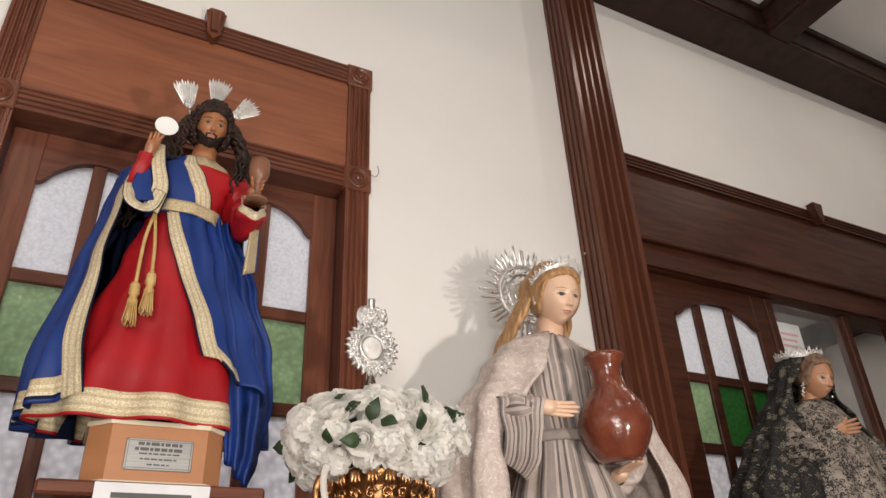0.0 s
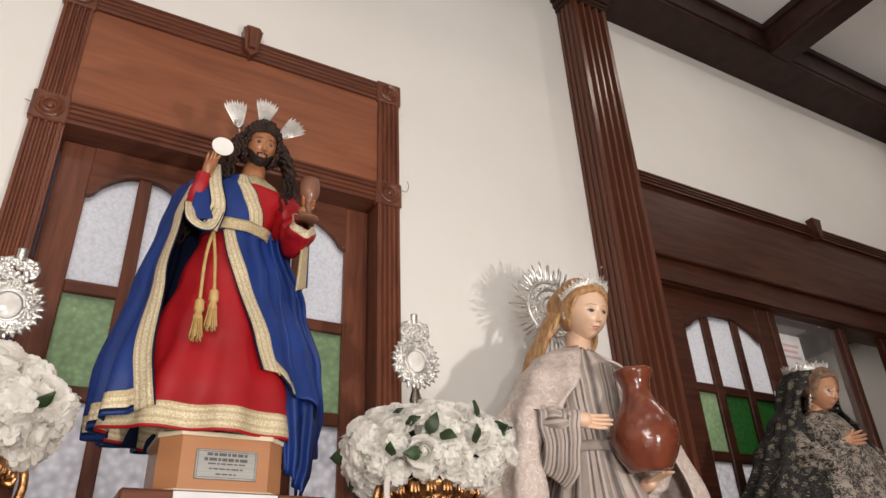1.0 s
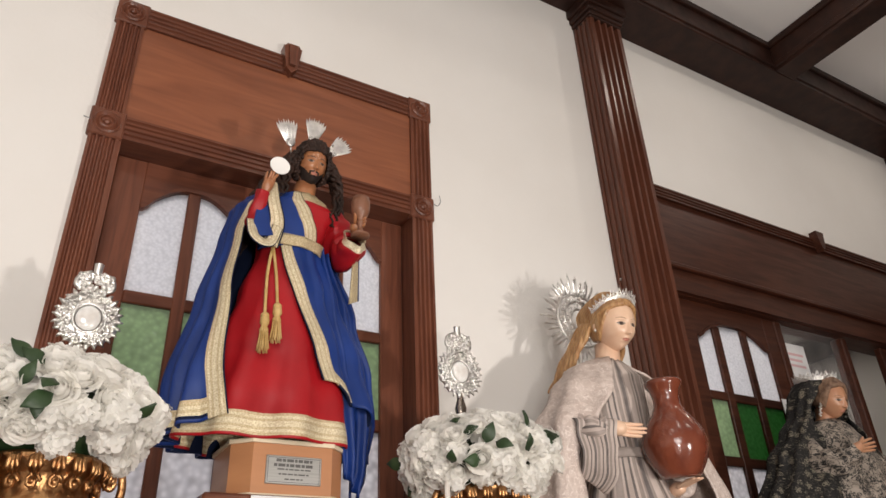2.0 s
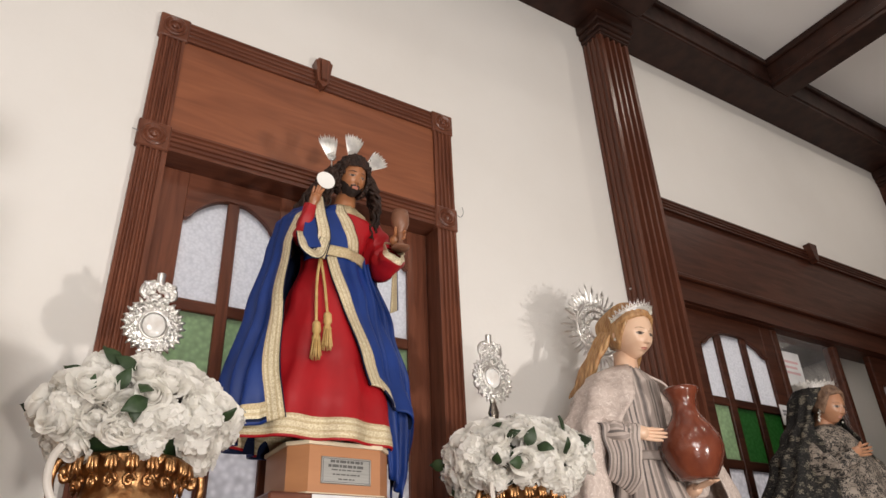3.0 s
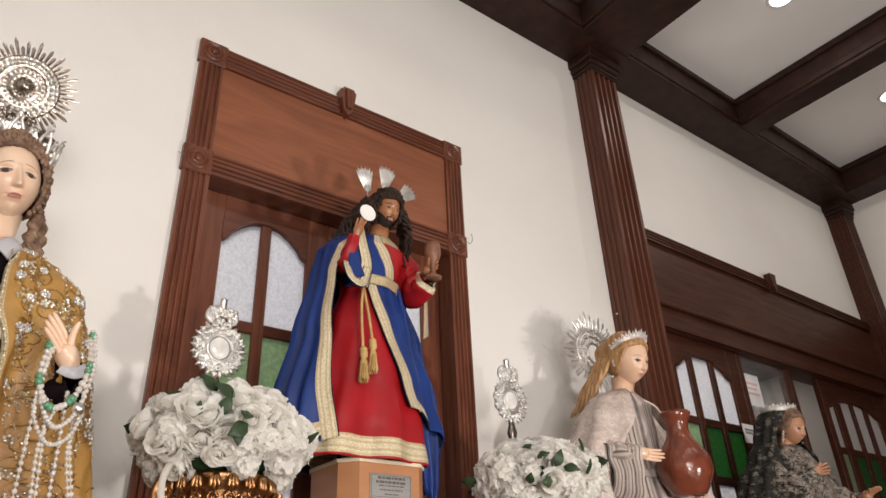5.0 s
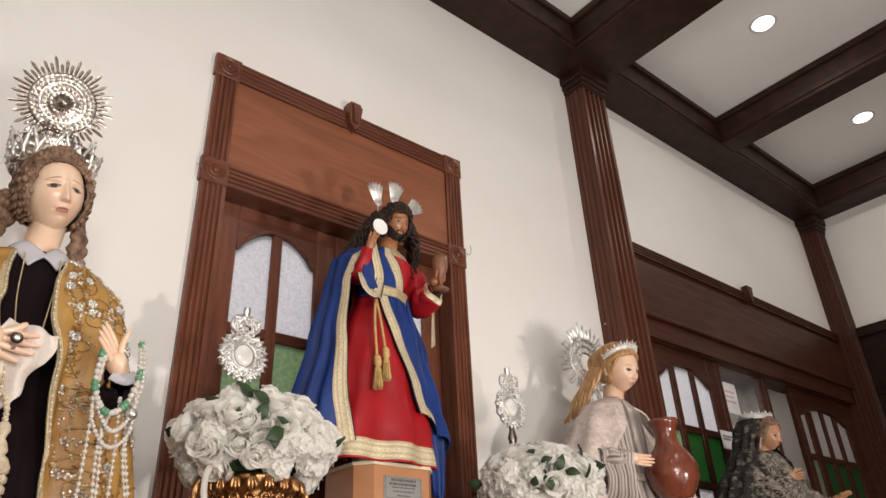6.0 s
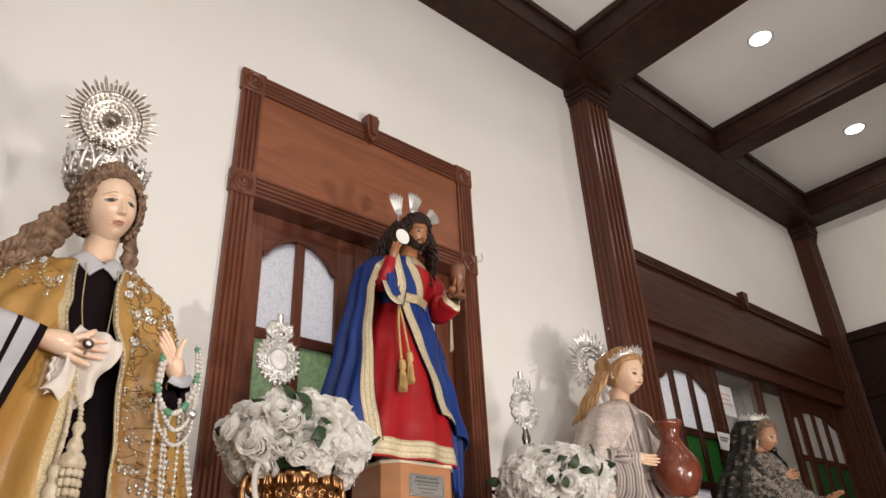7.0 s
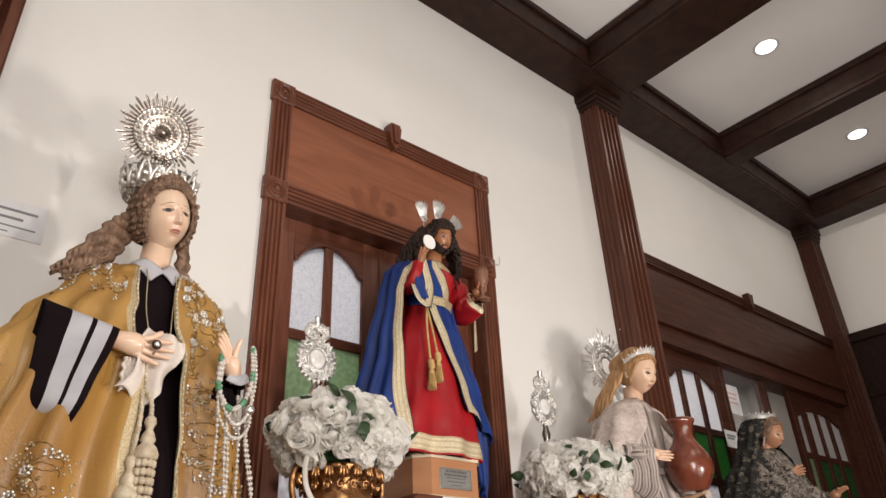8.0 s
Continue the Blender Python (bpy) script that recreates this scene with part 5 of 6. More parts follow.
hair_cap(bm, M, 6, lambda x: 0.83 - 0.9 * x * x, 0.09, 0.035, 22, 0.30)
for q in (-1, 1):
    for k in range(5):
        lock(bm, [M @ Vector((q * 0.02, -0.315 + 0.05 * k, 0.875 + 0.022 * k)), M @ Vector((q * 0.26, -0.21 + 0.06 * k, 0.78 + 0.02 * k)), M @ Vector((q * 0.385, -0.06 + 0.07 * k, 0.52))], 0.010, 6, 0.0022, 3, k, 18)
for k in range(9):      # long earring
    ball(bm, M @ Vector((-0.40 + 0.03 * math.sin(2.4 * k), -0.10, 0.36 - 0.035 * k)), 0.0055, 4, 7, 5)
ball(bm, M @ Vector((0.36, -0.16, 0.10)), 0.006, 4, 7, 5)
statue(bm, [BROCADE_LACE, LACE_GREY, LINEN, LACE_CREAM, SILVER, SKIN_T, HAIR_M, LIPS, EYE_W, EYE_D, BROW], "painted statue of a veiled figure in black and grey lace")

# ---- pedestal and what the bearded statue holds ----
def chamfered(x0, x1, y0, y1, c):
    return [(x0 + c, y0), (x1 - c, y0), (x1, y0 + c), (x1, y1 - c), (x1 - c, y1), (x0 + c, y1), (x0, y1 - c), (x0, y0 + c)]


ped = holder("pedestal", "tan lacquered wooden pedestal with cut corners and a name plate", "pedestal")
part("body", prism(bmesh.new(), chamfered(0.024, 0.341, 1.832, 2.100, 0.048), "z", 0.946, 1.076), TAN, ped)
part("top_moulding", prism(bmesh.new(), chamfered(0.018, 0.347, 1.826, 2.106, 0.050), "z", 1.076, 1.087), CREAM, ped, "thin pale gold strip")
part("foot_moulding", prism(bmesh.new(), chamfered(0.014, 0.351, 1.822, 2.110, 0.050), "z", 0.932, 0.946), CREAM, ped, "thin pale gold strip")
plate = part("plaque", boxed(0.108, 0.262, 1.8285, 1.834, 0.972, 1.046, 0.0015), STEEL, ped, "engraved metal plate with screws")
for k, (w, hh) in enumerate(((0.100, 0.0075), (0.112, 0.0075), (0.092, 0.0035), (0.084, 0.0035), (0.050, 0.0035))):
    z = 1.0335 - 0.0125 * k + (0.002 if k > 1 else 0)
    t = bmesh.new()
    x, end, i = 0.185 - w / 2, 0.185 + w / 2, 0
    while x < end - 0.004:
        ln = (0.014, 0.009, 0.019, 0.007, 0.012)[(i + k) % 5]
        box(t, x, min(x + ln, end), 1.8276, 1.8288, z - hh / 2, z + hh / 2)
        x, i = x + ln + 0.003, i + 1
    part("engraved_line", t, INK, plate)
for a, b, c, d in ((0.113, 0.257, 1.040, 1.0412), (0.113, 0.257, 0.9768, 0.978), (0.113, 0.1142, 0.978, 1.040), (0.2558, 0.257, 0.978, 1.040)):
    part("border_line", boxed(a, b, 1.8277, 1.8288, c, d), INK, plate)
for x in (0.112, 0.258):
    for z in (0.976, 1.042):
        part("screw", ball(bmesh.new(), (x, 1.828, z), 0.0022, 0, 8, 6), STEEL, plate)
card = holder("name_card", "white printed card leaning on the wooden stand", "card")
part("sheet", boxed(0.055, 0.300, 1.7545, 1.7575, 0.78, 0.928), PAPER, card)
for k in range(3):
    part("text_bar", boxed(0.09, 0.26 - 0.03 * k, 1.7535, 1.7548, 0.895 - 0.03 * k, 0.907 - 0.03 * k), INK, card)

wafer = tagged(part("wafer", lathe(bmesh.new(), [(0.0315, -0.0015), (0.0325, 0), (0.0315, 0.0015), (0.0001, 0.0015)], 40, (0.064, 1.789, 1.938), "y"), WAFER, None), "thin round white wafer held in the raised hand", "wafer")
t = lathe(bmesh.new(), [(0.001, 0.004), (0.030, 0.0), (0.031, 0.006), (0.018, 0.014), (0.009, 0.024), (0.008, 0.040), (0.013, 0.048), (0.008, 0.056), (0.012, 0.068), (0.025, 0.080), (0.030, 0.098), (0.031, 0.122), (0.0285, 0.144),
                        (0.0265, 0.144), (0.028, 0.122), (0.026, 0.098), (0.012, 0.082)], 32, (0.340, 1.780, 1.742))
tagged(part("chalice", t, CLAYCUP, None, smooth=True), "brown wooden chalice gripped in the raised hand", "chalice")


def blade(bm, base, tip, w, thick, up=(0, -1, 0)):
    """A flat tapering ray with a ridge."""
    base, tip, up = Vector(base), Vector(tip), Vector(up)
    d = (tip - base).normalized()
    s = d.cross(up).normalized()
    mid = base.lerp(tip, 0.82)
    v = [bm.verts.new(p) for p in (base - s * w * 0.35, base + s * w * 0.35, mid + s * w * 0.5, tip, mid - s * w * 0.5, base.lerp(tip, 0.4) + up * thick, base.lerp(tip, 0.5) - up * thick * 0.3)]
    for a, b in ((0, 1), (1, 2), (2, 3), (3, 4), (4, 0)):
        bm.faces.new((v[a], v[b], v[5]))
        bm.faces.new((v[b], v[a], v[6]))


rays = holder("halo_rays", "three fans of silver rays set round the head", "halo")
for (bx, bz), (tx, tz) in (((0.124, 2.100), (0.094, 2.200)), ((0.198, 2.138), (0.206, 2.240)), ((0.258, 2.108), (0.326, 2.178))):
    t = bmesh.new()
    blades = []
    d = Vector((tx - bx, 0, tz - bz))
    ln = d.length
    d.normalize()
    s = Vector((d.z, 0, -d.x))
    for k in range(9):
        q = (k - 4) / 4
        e = d * ln * (0.98 - 0.10 * q * q + (0.05 if k % 2 else 0)) + s * q * ln * 0.36
        b = bmesh.new()
        blade(b, Vector((bx, 1.888, bz)) + s * q * 0.010 + d * 0.008, Vector((bx, 1.876, bz)) + e, 0.0095, 0.002)
        blades.append(b)
    ball(t, (bx + d.x * 0.014, 1.884, bz + d.z * 0.014), 0.0165, 0, 12, 8, (1, 0.4, 1))
    for k in range(7):
        a = 2 * math.pi * k / 7
        ball(t, (bx + d.x * 0.014 + 0.012 * math.cos(a), 1.878, bz + d.z * 0.014 + 0.012 * math.sin(a)), 0.0035, 0, 6, 4)
    tube(t, [(bx + d.x * 0.01, 1.888, bz + d.z * 0.01), (bx - d.x * 0.025, 1.905, bz - d.z * 0.025)], 0.003, 6)
    fan = part("ray_fan", t, SILVER, rays, "fan of thin silver rays", True)
    for b in blades:
        part("ray", b, SILVER, fan)

# ---- crowns and halos ----
crown = holder("crown_with_halo", "tall chased silver crown with a round rayed halo above", "crown")
C = Vector((-1.030, 1.800, 1.724))


def crown_band(parent, c, r, h, n, mat, lean=0.10, nod=0.0, half=False, deep=1.0, solid=0.55, fat=0.95):
    """A ring with upright pierced leaves."""
    R = Matrix.Translation(c) @ Euler((radians(nod), 0, 0)).to_matrix().to_4x4() @ Matrix.Diagonal((1, deep, 1, 1))
    t = bmesh.new()
    reach = radians(98) if half else math.pi

    def wall(u, v):
        a = reach * (2 * u - 1)
        rr = r + lean * solid * h * v + 0.0025 * math.exp(-((v - 0.12) / 0.1) ** 2) + 0.0012 * math.sin(n * a) * math.sin(9 * v)
        return Vector((rr * math.sin(a), -rr * math.cos(a), solid * h * v))
    sheet(t, wall, 96, 8, lambda u, v: 0, 0.003, not half)
    for q in t.verts:
        q.co = R @ q.co
    part("band", t, SILVER_OLD if solid > 0.7 else mat, parent, smooth=True)
    for k in range(n):
        a = 2 * math.pi * k / n
        if half and math.cos(a) < -0.1:
            continue
        t = bmesh.new()
        out = Vector((math.sin(a), -math.cos(a), 0))
        side = Vector((math.cos(a), math.sin(a), 0))
        w = math.pi * r / n * fat
        hh = h * (1.0 if k % 2 == 0 else 0.78) * (0.55 + 0.45 * math.cos(a / 2) ** 2 if half else 1)
        base = out * r
        for q in (-1, 1):
            tube(t, [base + side * q * w * s + out * lean * hh * f + Vector((0, 0, hh * f)) for s, f in ((0.85, 0.13), (1.05, 0.38), (0.75, 0.62), (0.25, 0.80), (0.55, 0.92))], [w * 0.22, w * 0.30, w * 0.28, w * 0.24, w * 0.16], 6)
        for f, rr in ((0.22, 0.38), (0.45, 0.48), (0.68, 0.34), (0.86, 0.30), (0.99, 0.20)):
            ball(t, base + out * (lean * hh * f + 0.002) + Vector((0, 0, hh * f)), w * rr, 0, 7, 5)
        for q in t.verts:
            q.co = R @ q.co
        part("leaf_point", t, mat, parent, smooth=True)


crown_band(crown, C, 0.096, 0.108, 18, SILVER, 0.20, 8, solid=0.74, fat=1.05)
HALO = Matrix.Translation((-1.040, 1.828, 2.002)) @ Euler((radians(24), 0, radians(-6))).to_matrix().to_4x4()
HC = Vector((0, 0, 0))
t = lathe(bmesh.new(), [(0.088, -0.004), (0.090, 0.004), (0.086, 0.008), (0.078, 0.005), (0.066, 0.004), (0.061, 0.007), (0.056, 0.005), (0.040, 0.004), (0.036, 0.006), (0.030, 0.006), (0.022, 0.006), (0.020, 0.016), (0.013, 0.024), (0.001, 0.028)], 48, HC, "y",
          wobble=lambda a, h: 1 + 0.012 * math.sin(24 * a))
disc = part("halo_disc", t, SILVER_OLD, crown, "round embossed disc", True)
disc.matrix_local = HALO
t = bmesh.new()
for rr, n, b in ((0.080, 34, 0.0055), (0.068, 28, 0.0062), (0.048, 24, 0.0048), (0.030, 16, 0.0036)):
    for k in range(n):
        a = 2 * math.pi * k / n
        ball(t, HC + Vector((rr * math.cos(a), -0.008, rr * math.sin(a))), b, 0, 8, 6)
part("beading", t, SILVER, disc, "rings of small silver beads", True)
random.seed(3)
for k in range(52):
    a = 2 * math.pi * k / 52
    d = Vector((math.cos(a), 0, math.sin(a)))
    t = bmesh.new()
    ln = (0.142, 0.122, 0.134, 0.118)[k % 4]
    blade(t, HC + d * 0.080, HC + d * ln, 0.0095, 0.003)
    part("ray", t, SILVER_OLD, crown).matrix_local = HALO
HC = Vector((-1.040, 1.828, 2.002))
t = bmesh.new()
for q in (-1, 1):
    tube(t, curve_pts([C + Vector((q * 0.05, 0.085, 0.01)), C + Vector((q * 0.045, 0.075, 0.10)), HC + Vector((q * 0.02, 0.006, -0.075))], 8), 0.005, 8)
for k in range(10):
    ball(t, HC + Vector((-0.045 + 0.01 * k, -0.002, -0.098 + 0.006 * math.sin(2 * k))), 0.008, 0, 7, 5)
part("strut", t, SILVER_OLD, crown, smooth=True)

halo = holder("rayed_halo", "openwork silver halo of jagged rays behind the head", "halo")
HC = Vector((1.395, 1.960, 1.705))
t = bmesh.new()
N = 40
for rr, w in ((0.050, 0.006), (0.082, 0.007), (0.112, 0.005)):
    tube(t, [HC + Vector((rr * math.cos(2 * math.pi * k / N), 0, rr * math.sin(2 * math.pi * k / N))) for k in range(N + 1)], w, 8)
for k in range(14):
    a = 2 * math.pi * k / 14
    p = HC + Vector((0.097 * math.cos(a), -0.002, 0.097 * math.sin(a)))
    tube(t, [p + Vector((0.016 * math.cos(a + 1 + s * 0.8), -0.003, 0.016 * math.sin(a + 1 + s * 0.8))) * (1 - 0.09 * s) for s in range(8)], 0.003, 6)
for k in range(10):
    a = 2 * math.pi * k / 10
    p = HC + Vector((0.066 * math.cos(a), -0.002, 0.066 * math.sin(a)))
    tube(t, [p + Vector((0.015 * math.cos(a - 1 - s * 0.8), -0.003, 0.015 * math.sin(a - 1 - s * 0.8))) * (1 - 0.09 * s) for s in range(8)], 0.0035, 6)
    ball(t, HC + Vector((0.097 * math.cos(a + 0.3), -0.006, 0.097 * math.sin(a + 0.3))), 0.008, 0, 8, 6)
part("openwork_ring", t, SILVER, halo, "curling pierced ring", True)
for k in range(96):
    a = 2 * math.pi * k / 96
    d = Vector((math.cos(a), 0, math.sin(a)))
    t = bmesh.new()
    blade(t, HC + d * 0.118, HC + d * ((0.200, 0.160, 0.184, 0.150)[k % 4] + 0.008 * math.sin(5 * k)) + Vector((0.010 * math.sin(3 * k), -0.008 * (k % 3), 0.008 * math.cos(7 * k))), 0.0095, 0.003)
    part("ray", t, SILVER, halo)
t = tube(bmesh.new(), [HC + Vector((0, 0, -0.09)), HC + Vector((0, 0.03, -0.25)), Vector((1.385, 2.02, 1.30))], 0.006, 8)
part("rod", t, SILVER, halo)
tiara = holder("tiara", "small silver tiara on the fair hair", "tiara")
crown_band(tiara, Vector((1.386, 1.774, 1.650)), 0.081, 0.034, 40, SILVER, 0.75, -24, True, 1.16, 0.35)
crown2 = holder("crown", "low sparkling silver crown on the veil", "crown")
crown_band(crown2, Vector((2.663, 1.825, 1.560)), 0.084, 0.042, 30, SILVER, 0.20, 4, solid=0.40)

# ---- the clay jar ----
t = lathe(bmesh.new(), [(0.001, 0.0), (0.062, 0.0), (0.069, 0.008), (0.089, 0.040), (0.106, 0.080), (0.109, 0.105), (0.100, 0.145), (0.077, 0.182), (0.056, 0.210), (0.046, 0.235), (0.044, 0.258), (0.051, 0.288),
                        (0.063, 0.305), (0.065, 0.316), (0.058, 0.324), (0.049, 0.322), (0.042, 0.302), (0.038, 0.262), (0.040, 0.225)], 48, wobble=lambda a, h: 1 + 0.012 * math.sin(2 * a + 20 * h) + 0.007 * math.sin(5 * a - 30 * h))
jar = tagged(part("jar", t, CLAY, None, smooth=True), "glazed reddish-brown clay jar held against the robe", "jar")
jar.matrix_world = pose(1.432, 1.628, 1.030, 2, -3, 0)

# ---- handkerchief, cord and beads of the sad-faced statue ----
def kerchief(u, v):
    x = -1.062 + 0.100 * u + 0.012 * math.sin(7 * v + 2 * u) - 0.055 * max(0, 0.55 - v) * 1.6
    z = 1.055 + 0.175 * v + 0.018 * math.sin(6 * u + 1) * (1 - v) - 0.02 * u * v
    return Vector((x, 1.585 - 0.012 * math.sin(9 * u + 3 * v) - 0.010 * v, z))


t = bmesh.new()
sheet(t, kerchief, 26, 30, lambda u, v: 0, 0.003)
sheet(t, lambda u, v: Vector((-1.098 + 0.045 * u + 0.003 * math.sin(22 * v), 1.592 - 0.006 * math.sin(12 * u), 1.062 + 0.085 * v + 0.02 * u)), 14, 24, lambda u, v: 0, 0.003)
tagged(part("handkerchief", t, LINEN, None, smooth=True), "crumpled white linen handkerchief held in the hand", "handkerchief")

cord = holder("tasselled_cord", "cream twisted cord with two knotted tassels over the dress", "cord")
for x, z, e in ((-1.016, 1.008, -1.030), (-1.046, 0.912, -1.040)):
    p = curve_pts([(e, 1.588, 1.075), ((x + e) / 2 + 0.004, 1.572, (1.075 + z) / 2), (x, 1.568, z)], 24)
    t = bmesh.new()
    for s in (0, 1):
        tube(t, [q + Vector((0.0028 * math.cos(2.2 * i + math.pi * s), 0.0028 * math.sin(2.2 * i + math.pi * s), 0)) for i, q in enumerate(p)], 0.0042, 6)
    part("cord", t, GOLD_PALE, cord)
    t = bmesh.new()
    lathe(t, [(0.006, 0.0), (0.012, -0.006), (0.014, -0.018), (0.010, -0.026), (0.008, -0.034), (0.013, -0.042), (0.018, -0.058), (0.014, -0.066), (0.022, -0.074), (0.029, -0.090), (0.028, -0.100), (0.020, -0.104)], 20, (x, 1.566, z))
    part("tassel_head", t, GOLD_PALE, cord, smooth=True)
    for k in range(10):
        a = 2 * math.pi * k / 10
        t = bmesh.new()
        for j in range(8):
            lathe(t, [(0.003, 0), (0.0085, -0.004), (0.0085, -0.014), (0.003, -0.018)], 8, (x + 0.020 * math.cos(a), 1.566 + 0.020 * math.sin(a), z - 0.104 - 0.020 * j))
        part("fringe", t, GOLD_PALE, cord, smooth=True)

beads = holder("bead_strings", "pearl and green bead strings looped over the raised hand", "beads", (-0.012, 0.068, -0.014))


PEARL_MESH = mesh_of("bead", ball(bmesh.new(), (0, 0, 0), 1.0, 0, 8, 6), PEARL, True)
JADE_MESH = mesh_of("green_bead", ball(bmesh.new(), (0, 0, 0), 1.2, 0, 8, 6), JADE, True)


def string(ctrl, n, r, green=0):
    pts = curve_pts(ctrl, n)
    thread = part("thread", tube(bmesh.new(), pts, 0.0009, 5), LINEN, beads)
    for i, p in enumerate(pts):
        o = new("bead", JADE_MESH if green and i % green < 2 else PEARL_MESH)
        o.parent = thread
        o.matrix_local = Matrix.Translation(p) @ Matrix.Scale(r * (1 + 0.12 * math.sin(i * 2.1)), 4)


string([(-0.846, 1.500, 1.205), (-0.853, 1.485, 1.12), (-0.825, 1.468, 1.060), (-0.785, 1.470, 1.085), (-0.762, 1.480, 1.17), (-0.772, 1.475, 1.235)], 33, 0.0072, 6)
string([(-0.842, 1.498, 1.200), (-0.845, 1.480, 1.09), (-0.812, 1.460, 1.020), (-0.775, 1.464, 1.055), (-0.756, 1.476, 1.15), (-0.768, 1.472, 1.230)], 42, 0.0055)
string([(-0.838, 1.498, 1.195), (-0.852, 1.476, 1.06), (-0.815, 1.456, 0.985), (-0.772, 1.460, 1.02), (-0.766, 1.476, 1.14), (-0.774, 1.474, 1.230)], 46, 0.0050)
for k in range(6):
    x = -0.852 + 0.018 * k
    string([(x + 0.004, 1.490, 1.10 - 0.02 * (k % 3)), (x + 0.014 * math.sin(k * 2.2), 1.464, 0.98), (x + 0.016 * math.sin(2 * k) + 0.004 * k, 1.462, 0.86), (x + 0.006 * k, 1.466, 0.76 + 0.03 * (k % 2))], 29, 0.0050)
t = ball(bmesh.new(), (-0.772, 1.462, 1.062), 0.013, 0, 12, 8)
part("clasp", t, SILVER, beads, "round silver clasp", True)

# ---- flowers ----
def rose_mesh(seed):
    """A full cloth rose: rings of cupped petals hugging a bud, their lips rolled outwards."""
    random.seed(seed)
    t = bmesh.new()
    for n, r, top, low, lip in ((3, 0.0095, 12, 150, 0.0), (3, 0.0145, 26, 150, 0.0015), (4, 0.0205, 40, 140, 0.0030), (5, 0.0275, 56, 135, 0.0050), (6, 0.0345, 70, 130, 0.0060), (7, 0.0400, 84, 128, 0.0075)):
        a0 = random.random() * 6
        for k in range(n):
            a = a0 + 2 * math.pi * (k + 0.35 * random.random()) / n
            w = math.pi / n * random.uniform(1.25, 1.55)
            reach, big, ph, notch = radians(top + random.uniform(-9, 9)), random.uniform(0.94, 1.07), random.random() * 6, random.uniform(0, 0.10)
            rows = []
            for j in range(7):
                v = j / 6
                row = []
                for i in range(7):
                    u = i / 3 - 1
                    edge = reach + 0.34 * abs(u) ** 3 + notch * math.exp(-(u / 0.2) ** 2)
                    pol = radians(low) + (edge - radians(low)) * v
                    curl = lip * max(0.0, v - 0.55) ** 2 / 0.2
                    rr = r * big * (1 + 0.05 * math.sin(3 * u + ph) * v) + curl
                    b = a + u * w
                    row.append(t.verts.new(((rr * math.sin(pol) + 0.6 * curl) * math.cos(b), (rr * math.sin(pol) + 0.6 * curl) * math.sin(b), 0.012 + rr * math.cos(pol) - 0.5 * curl)))
                rows.append(row)
            for p, q in zip(rows, rows[1:]):
                for i in range(6):
                    t.faces.new((p[i], p[i + 1], q[i + 1], q[i]))
    ball(t, (0, 0, 0.010), 0.0085, 0, 8, 5)
    return mesh_of("rose", t, PETAL, True)


def cluster_mesh(seed):
    """A loose ball of broad four-petalled florets."""
    random.seed(seed)
    t = bmesh.new()
    ball(t, (0, 0, 0.006), 0.024, 0, 10, 6)
    for k in range(26):
        z = 1 - 1.25 * (k + 0.5) / 26
        a = 2.39996 * k
        s = math.sqrt(max(0, 1 - z * z))
        nrm = Vector((s * math.cos(a), s * math.sin(a), z))
        c = Vector((0, 0, 0.006)) + nrm * (0.030 + 0.008 * random.random())
        nrm = (nrm + Vector([random.uniform(-0.35, 0.35) for _ in range(3)])).normalized()
        e1 = nrm.orthogonal().normalized()
        e2 = nrm.cross(e1)
        b0 = random.random() * 6
        for q in range(4):
            b = b0 + q * math.pi / 2
            d = e1 * math.cos(b) + e2 * math.sin(b)
            f = nrm.cross(d)
            h = random.uniform(0.85, 1.2)
            P = [[c + d * h * x + f * h * y + nrm * z2 for y, z2 in ((-w2, zz), (0, zz - 0.0015), (w2, zz + 0.001))] for x, w2, zz in ((0.001, 0.002, 0), (0.008, 0.0085, 0.003), (0.0145, 0.0085, 0.0045), (0.019, 0.004, 0.0035))]
            V = [[t.verts.new(p) for p in row] for row in P]
            for p, r2 in zip(V, V[1:]):
                for i in range(2):
                    t.faces.new((p[i], p[i + 1], r2[i + 1], r2[i]))
    return mesh_of("hydrangea", t, PETAL, True)


def leaf_mesh():
    t = bmesh.new()
    rows = []
    for j in range(7):
        v = j / 6
        w = 0.020 * math.sin(math.pi * v ** 0.75) * (1 - 0.1 * v) + 0.0005
        rows.append([t.verts.new((u * w, 0.062 * v, 0.010 * math.sin(2.4 * v) - 0.006 * abs(u) + s)) for s in (0.0008, -0.0008) for u in (-1, 0, 1)])
    for p, q in zip(rows, rows[1:]):
        t.faces.new((p[0], p[1], q[1], q[0]))
        t.faces.new((p[1], p[2], q[2], q[1]))
        t.faces.new((p[4], p[3], q[3], q[4]))
        t.faces.new((p[5], p[4], q[4], q[5]))
    return mesh_of("leaf", t, LEAF, True)


ROSES = [rose_mesh(s) for s in (11, 12, 13)]
CLUSTERS = [cluster_mesh(s) for s in (21, 22)]
LEAVES = leaf_mesh()


